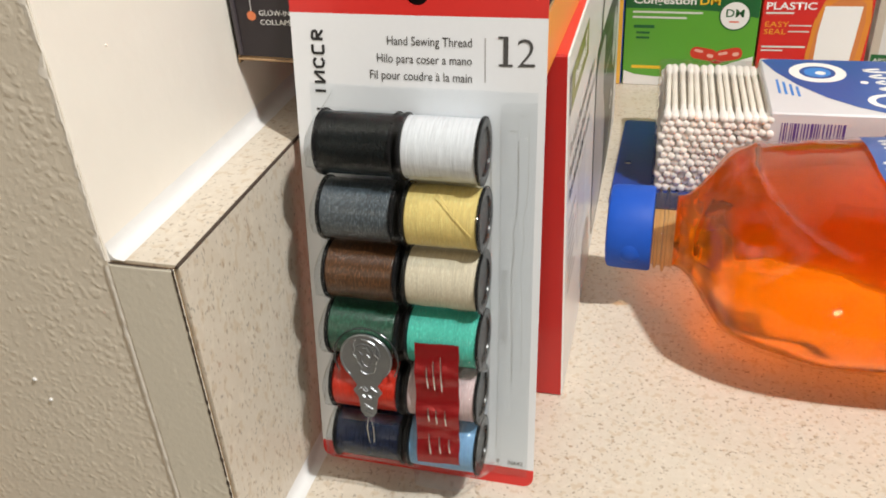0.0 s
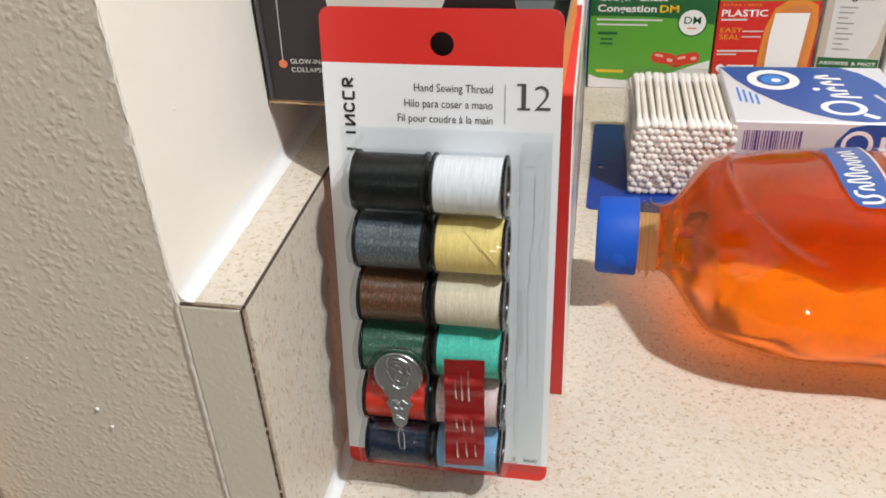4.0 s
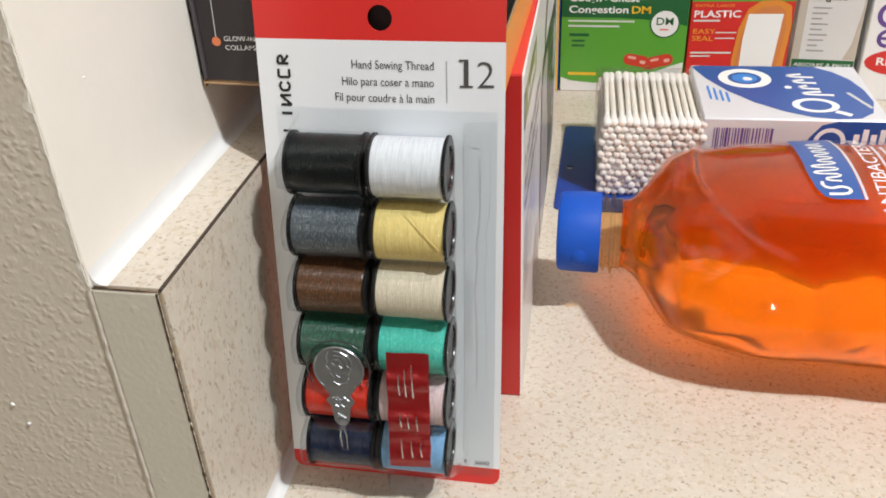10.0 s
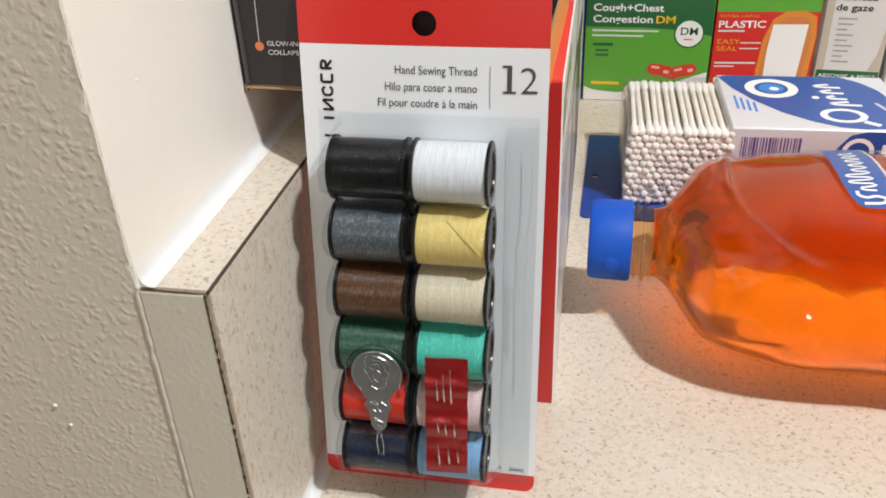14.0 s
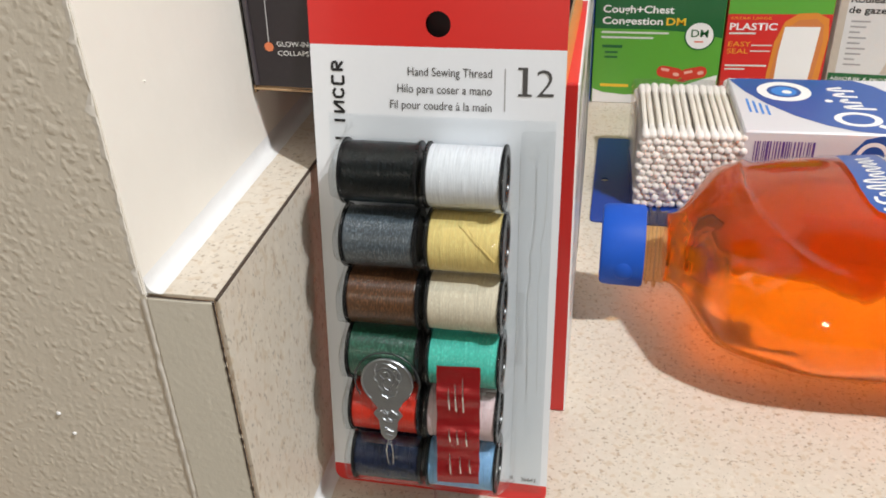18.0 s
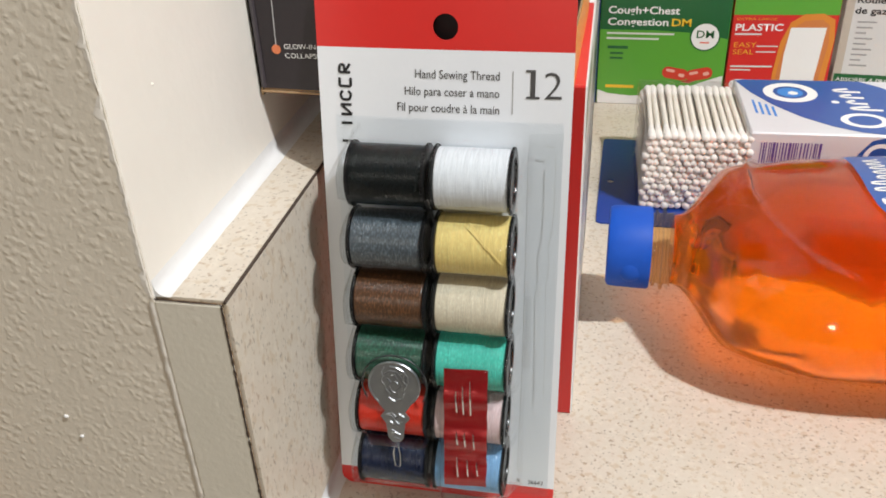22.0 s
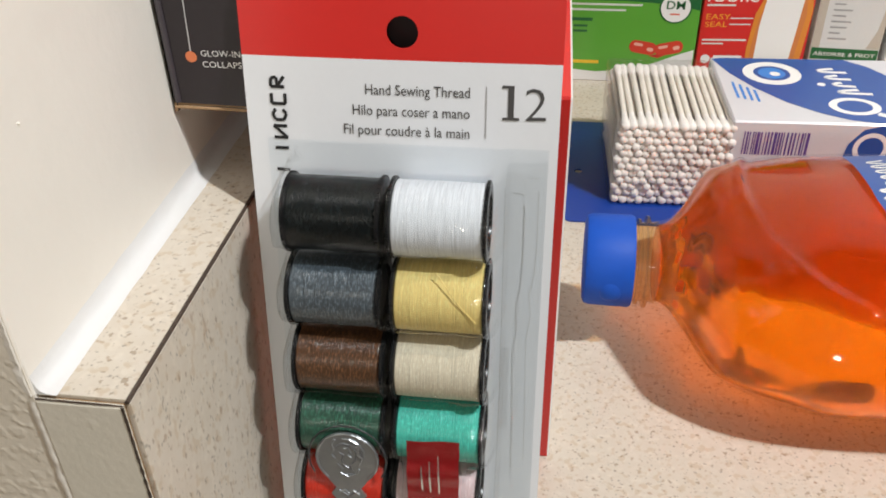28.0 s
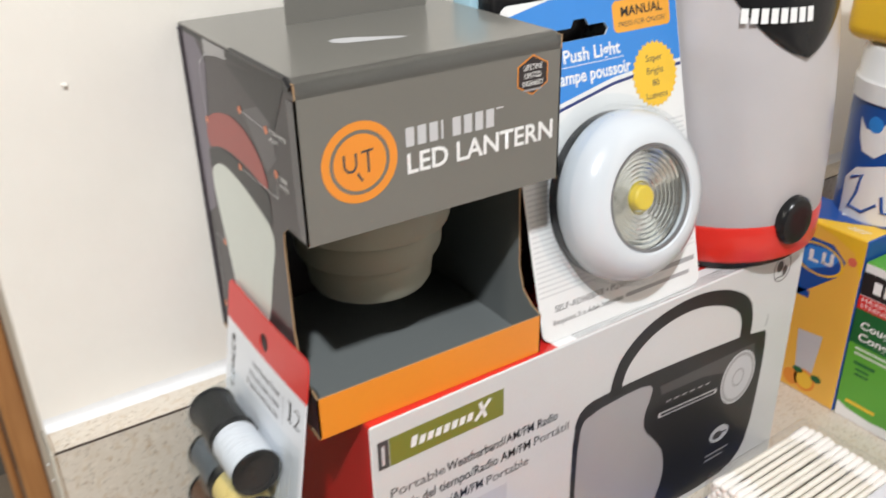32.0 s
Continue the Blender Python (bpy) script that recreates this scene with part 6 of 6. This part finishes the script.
printed(light, pl, strip([(0.3, 85.5), (10, 90), (24, 95), (54, 101), (72, 102.6), (94, 103.2)], 1.3), NAVY_INK, 0.15, "header_rule")
lettering(light, pl, "Push Light", 28.0, 113.0, 5.4, PRINT_WHITE, 31, bold=0.02)
lettering(light, pl, "Lampe poussoir", 22.0, 104.6, 5.4, PRINT_WHITE, 42, bold=0.02)
printed(light, pl, [rect(20, 111.2, 61, 111.5)], PRINT_WHITE, 0.2, "rule")
printed(light, pl, [rounded(57, 121, 90, 134, 2.5, 4)], AMBER_INK, 0.2, "manual_badge", "amber badge")
lettering(light, pl, "MANUAL", 73.5, 127.4, 4.0, BLACK_INK, 24, "CENTER", 0.26, bold=0.02)
lettering(light, pl, "PRESS FOR ON/OFF", 73.5, 123.2, 2.2, CHARCOAL, 27, "CENTER", 0.26)
star = []
for k in range(56):
    r = 12.2 if k % 2 else 13.4
    star.append((78 + r * math.cos(2 * math.pi * k / 56), 101 + 1.08 * r * math.sin(2 * math.pi * k / 56)))
printed(light, pl, [star], YELLOW_INK, 0.24, "burst_badge", "yellow toothed badge")
for words, v in (("Super", 106.6), ("Bright", 101.2), ("80", 95.8), ("Lumens", 90.6)):
    lettering(light, pl, words, 78, v, 3.0, CHARCOAL, None, "CENTER", 0.3)
printed(light, pl, [rect(1 + 0.0 * k, 20 + 2.2 * k, 93, 20.8 + 2.2 * k) for k in range(28)], ink("faint_grey_ink", (0.66, 0.66, 0.66)), 0.08, "line_pattern", "fine grey line pattern")
lettering(light, pl, "SELF-ADHESIVE • PUSH ON/OFF •", 8, 12.4, 2.8, CHARCOAL, 60)
printed(light, pl, [rect(70, 12.6, 92, 14.8)], GREY_INK, 0.2, "small_print")
lettering(light, pl, "Requires 3 x AAA batteries", 6, 6.8, 2.4, CHARCOAL, 40)
printed(light, pl, [rect(48, 7.0, 88, 8.8)], GREY_INK, 0.2, "small_print")
PC = (0.0, 47.0, 54.5)
base = part("base_ring", lathe([(35, 0.4), (36.0, 1.0), (36.0, 5.5), (34.5, 6.2)], 64, "x", PC), BLACK_PLASTIC, light, "black base", smooth=True)
dome = lathe([(35.2, 5.2), (36.3, 6.8), (36.4, 10.5), (35.3, 15.5), (32.6, 19.8), (28.6, 22.6), (25.0, 23.7), (23.0, 23.6), (22.2, 22.6), (21.6, 19.2)], 64, "x", PC, cap=False)
housing = part("housing", dome, DOME, light, "glossy white dome", smooth=True)
steps = [(21.6, 19.6)]
for k in range(8):
    r = 20.8 - 1.95 * k
    steps += [(r, 19.4 - 0.42 * k), (r - 1.0, 18.7 - 0.42 * k)]
steps += [(5.0, 15.6), (0.4, 15.6)]
part("lens_rim", lathe([(22.6, 22.4), (22.2, 23.0), (21.2, 22.9), (20.9, 22.0)], 48, "x", PC, cap=False), DARK_TIN, light, "dark lens rim", smooth=True)
part("reflector", lathe(steps, 48, "x", PC, cap=False), CHROME, light, "stepped silver reflector", smooth=False)
part("led", lathe([(5.4, 15.7), (5.3, 18.6), (4.6, 19.4), (0.3, 19.6)], 28, "x", PC), LED_YELLOW, light, "yellow light chip", smooth=True)
part("lens", lathe([(21.3, 21.6), (20.8, 22.1), (15, 22.5), (0.3, 22.7)], 48, "x", PC), LENS_CLEAR, light, "clear round lens", smooth=True)
for k in range(5):
    a = radians(-38 + 9 * k)
    part("lens_rib", tube([(22.6, PC[1] + r * math.cos(a), PC[2] - 4 + r * math.sin(a)) for r in (10.5, 13, 15.5, 18)], 0.35, 5), LENS_CLEAR, light)
cover = lathe([(43, 0.3), (40.5, 0.6), (38.5, 2.5), (38.0, 9), (37.6, 16)], 64, "x", PC, cap=False)
part("blister", cover, FILM, light, "clear blister edge", smooth=True)

# ---- big camping lantern ----
camp = thing("camping_lantern", "frosted white camping lantern with red base and black shield", "lantern", (57, 347, 142.2))
part("foot", lathe([(44, 0.2), (50, 0.4), (51, 6.5), (48, 7)], 64), BLACK_PLASTIC, camp, "black foot", smooth=True)
part("base_ring", lathe([(52, 5.5), (55.4, 6.2), (56.2, 9), (56.4, 24), (55.6, 25.5)], 72), RED_PLASTIC, camp, "red base ring", smooth=True)
part("globe", lathe([(55.4, 25.2), (55.8, 26.5), (55.4, 50), (53.8, 80), (51.0, 110), (47.5, 135), (44, 158), (40, 166), (2, 168)], 72), FROSTED, camp, "frosted translucent globe", smooth=True)
knob_at = Vector((math.cos(radians(-5)), math.sin(radians(-5)), 0))
knob = bmesh.new()
for z, r in ((-2.0, 13.2), (3.0, 13.0), (4.6, 11.6), (5.2, 8.0), (5.0, 4.0)):
    ringv = [knob.verts.new(knob_at * (55.0 + z) + Vector((-knob_at.y, knob_at.x, 0)) * r * 0.82 * math.cos(2 * math.pi * k / 36) + Vector((0, 0, 27 + r * math.sin(2 * math.pi * k / 36)))) for k in range(36)]
    if z > -2:
        for k in range(36):
            knob.faces.new((prev[k], prev[(k + 1) % 36], ringv[(k + 1) % 36], ringv[k]))
    prev = ringv
knob.faces.new(prev)
bmesh.ops.recalc_face_normals(knob, faces=knob.faces)
part("power_knob", knob, BLACK_PLASTIC, camp, "black power knob", smooth=True)


def globe_point(a, z, lift):
    rows = ((25, 55.8), (50, 55.4), (80, 53.8), (110, 51.0), (135, 47.5), (158, 44), (180, 38))
    r = np.interp(z, [q[0] for q in rows], [q[1] for q in rows]) + lift
    return Vector((r * math.cos(a), r * math.sin(a), z))


shield = bmesh.new()
rows = []
for k in range(25):
    z = 108 + 57 * k / 24
    half_w = 1.12 * (k / 24.0) ** 0.66
    mid = radians(-10) - 0.10 * (k / 24.0)
    rows.append([shield.verts.new(globe_point(mid + half_w * (j / 8.0 - 1), z, 2.2 - 1.4 * abs(j / 8.0 - 1) ** 4)) for j in range(17)])
for one, two in zip(rows, rows[1:]):
    for j in range(16):
        shield.faces.new((one[j], one[j + 1], two[j + 1], two[j]))
bmesh.ops.remove_doubles(shield, verts=shield.verts, dist=0.05)
thick = bmesh.ops.extrude_face_region(shield, geom=list(shield.faces))
for v in thick["geom"]:
    if isinstance(v, bmesh.types.BMVert):
        v.co.x, v.co.y = v.co.x * 0.965, v.co.y * 0.965
bmesh.ops.recalc_face_normals(shield, faces=shield.faces)
part("shield", shield, BLACK_PLASTIC, camp, "glossy black shield", smooth=True)
mark = bmesh.new()
for k in range(8):
    a0 = radians(-30) - 0.30 + 0.086 * k
    vs = [mark.verts.new(globe_point(a, z, 2.7)) for a, z in ((a0, 124.5), (a0 + 0.062, 124.5), (a0 + 0.062, 131), (a0, 131))]
    mark.faces.new(vs)
part("brand_print", mark, PRINT_WHITE, camp, "white brand mark")
part("handle_cap", lathe([(40, 164), (46, 165), (47, 180), (40, 190), (5, 192)], 48), BLACK_PLASTIC, camp, "black top cap", smooth=True)

# ---- things behind the hang card ----
torch = thing("flashlight_pack", "black flashlight in a dark package standing behind the hang card", "flashlight", (44, 236, 142.2))
part("package", block((-13, -36, 0), (13, 36, 150), 5, 3), BLACK_PLASTIC, torch, "black package", smooth=True)
part("emblem", slab(disc(-6, 137, 5.5, 20), 0.4, lambda u, v, w: Vector((13.1 + w, u, v))), YELLOW_INK, torch, "yellow round mark")
part("emblem", slab(disc(8, 139, 5.0, 20), 0.4, lambda u, v, w: Vector((13.1 + w, u, v))), PINK_INK, torch, "red round mark")
tag = thing("pale_blue_package", "pale blue plastic package standing behind the lantern carton", "package", (40, 203, 142.2))
part("packet", block((-10, -7, 0), (4, 3, 158), 1.5), ink("pale_blue_ink", (0.40, 0.62, 0.72)), tag, smooth=True)
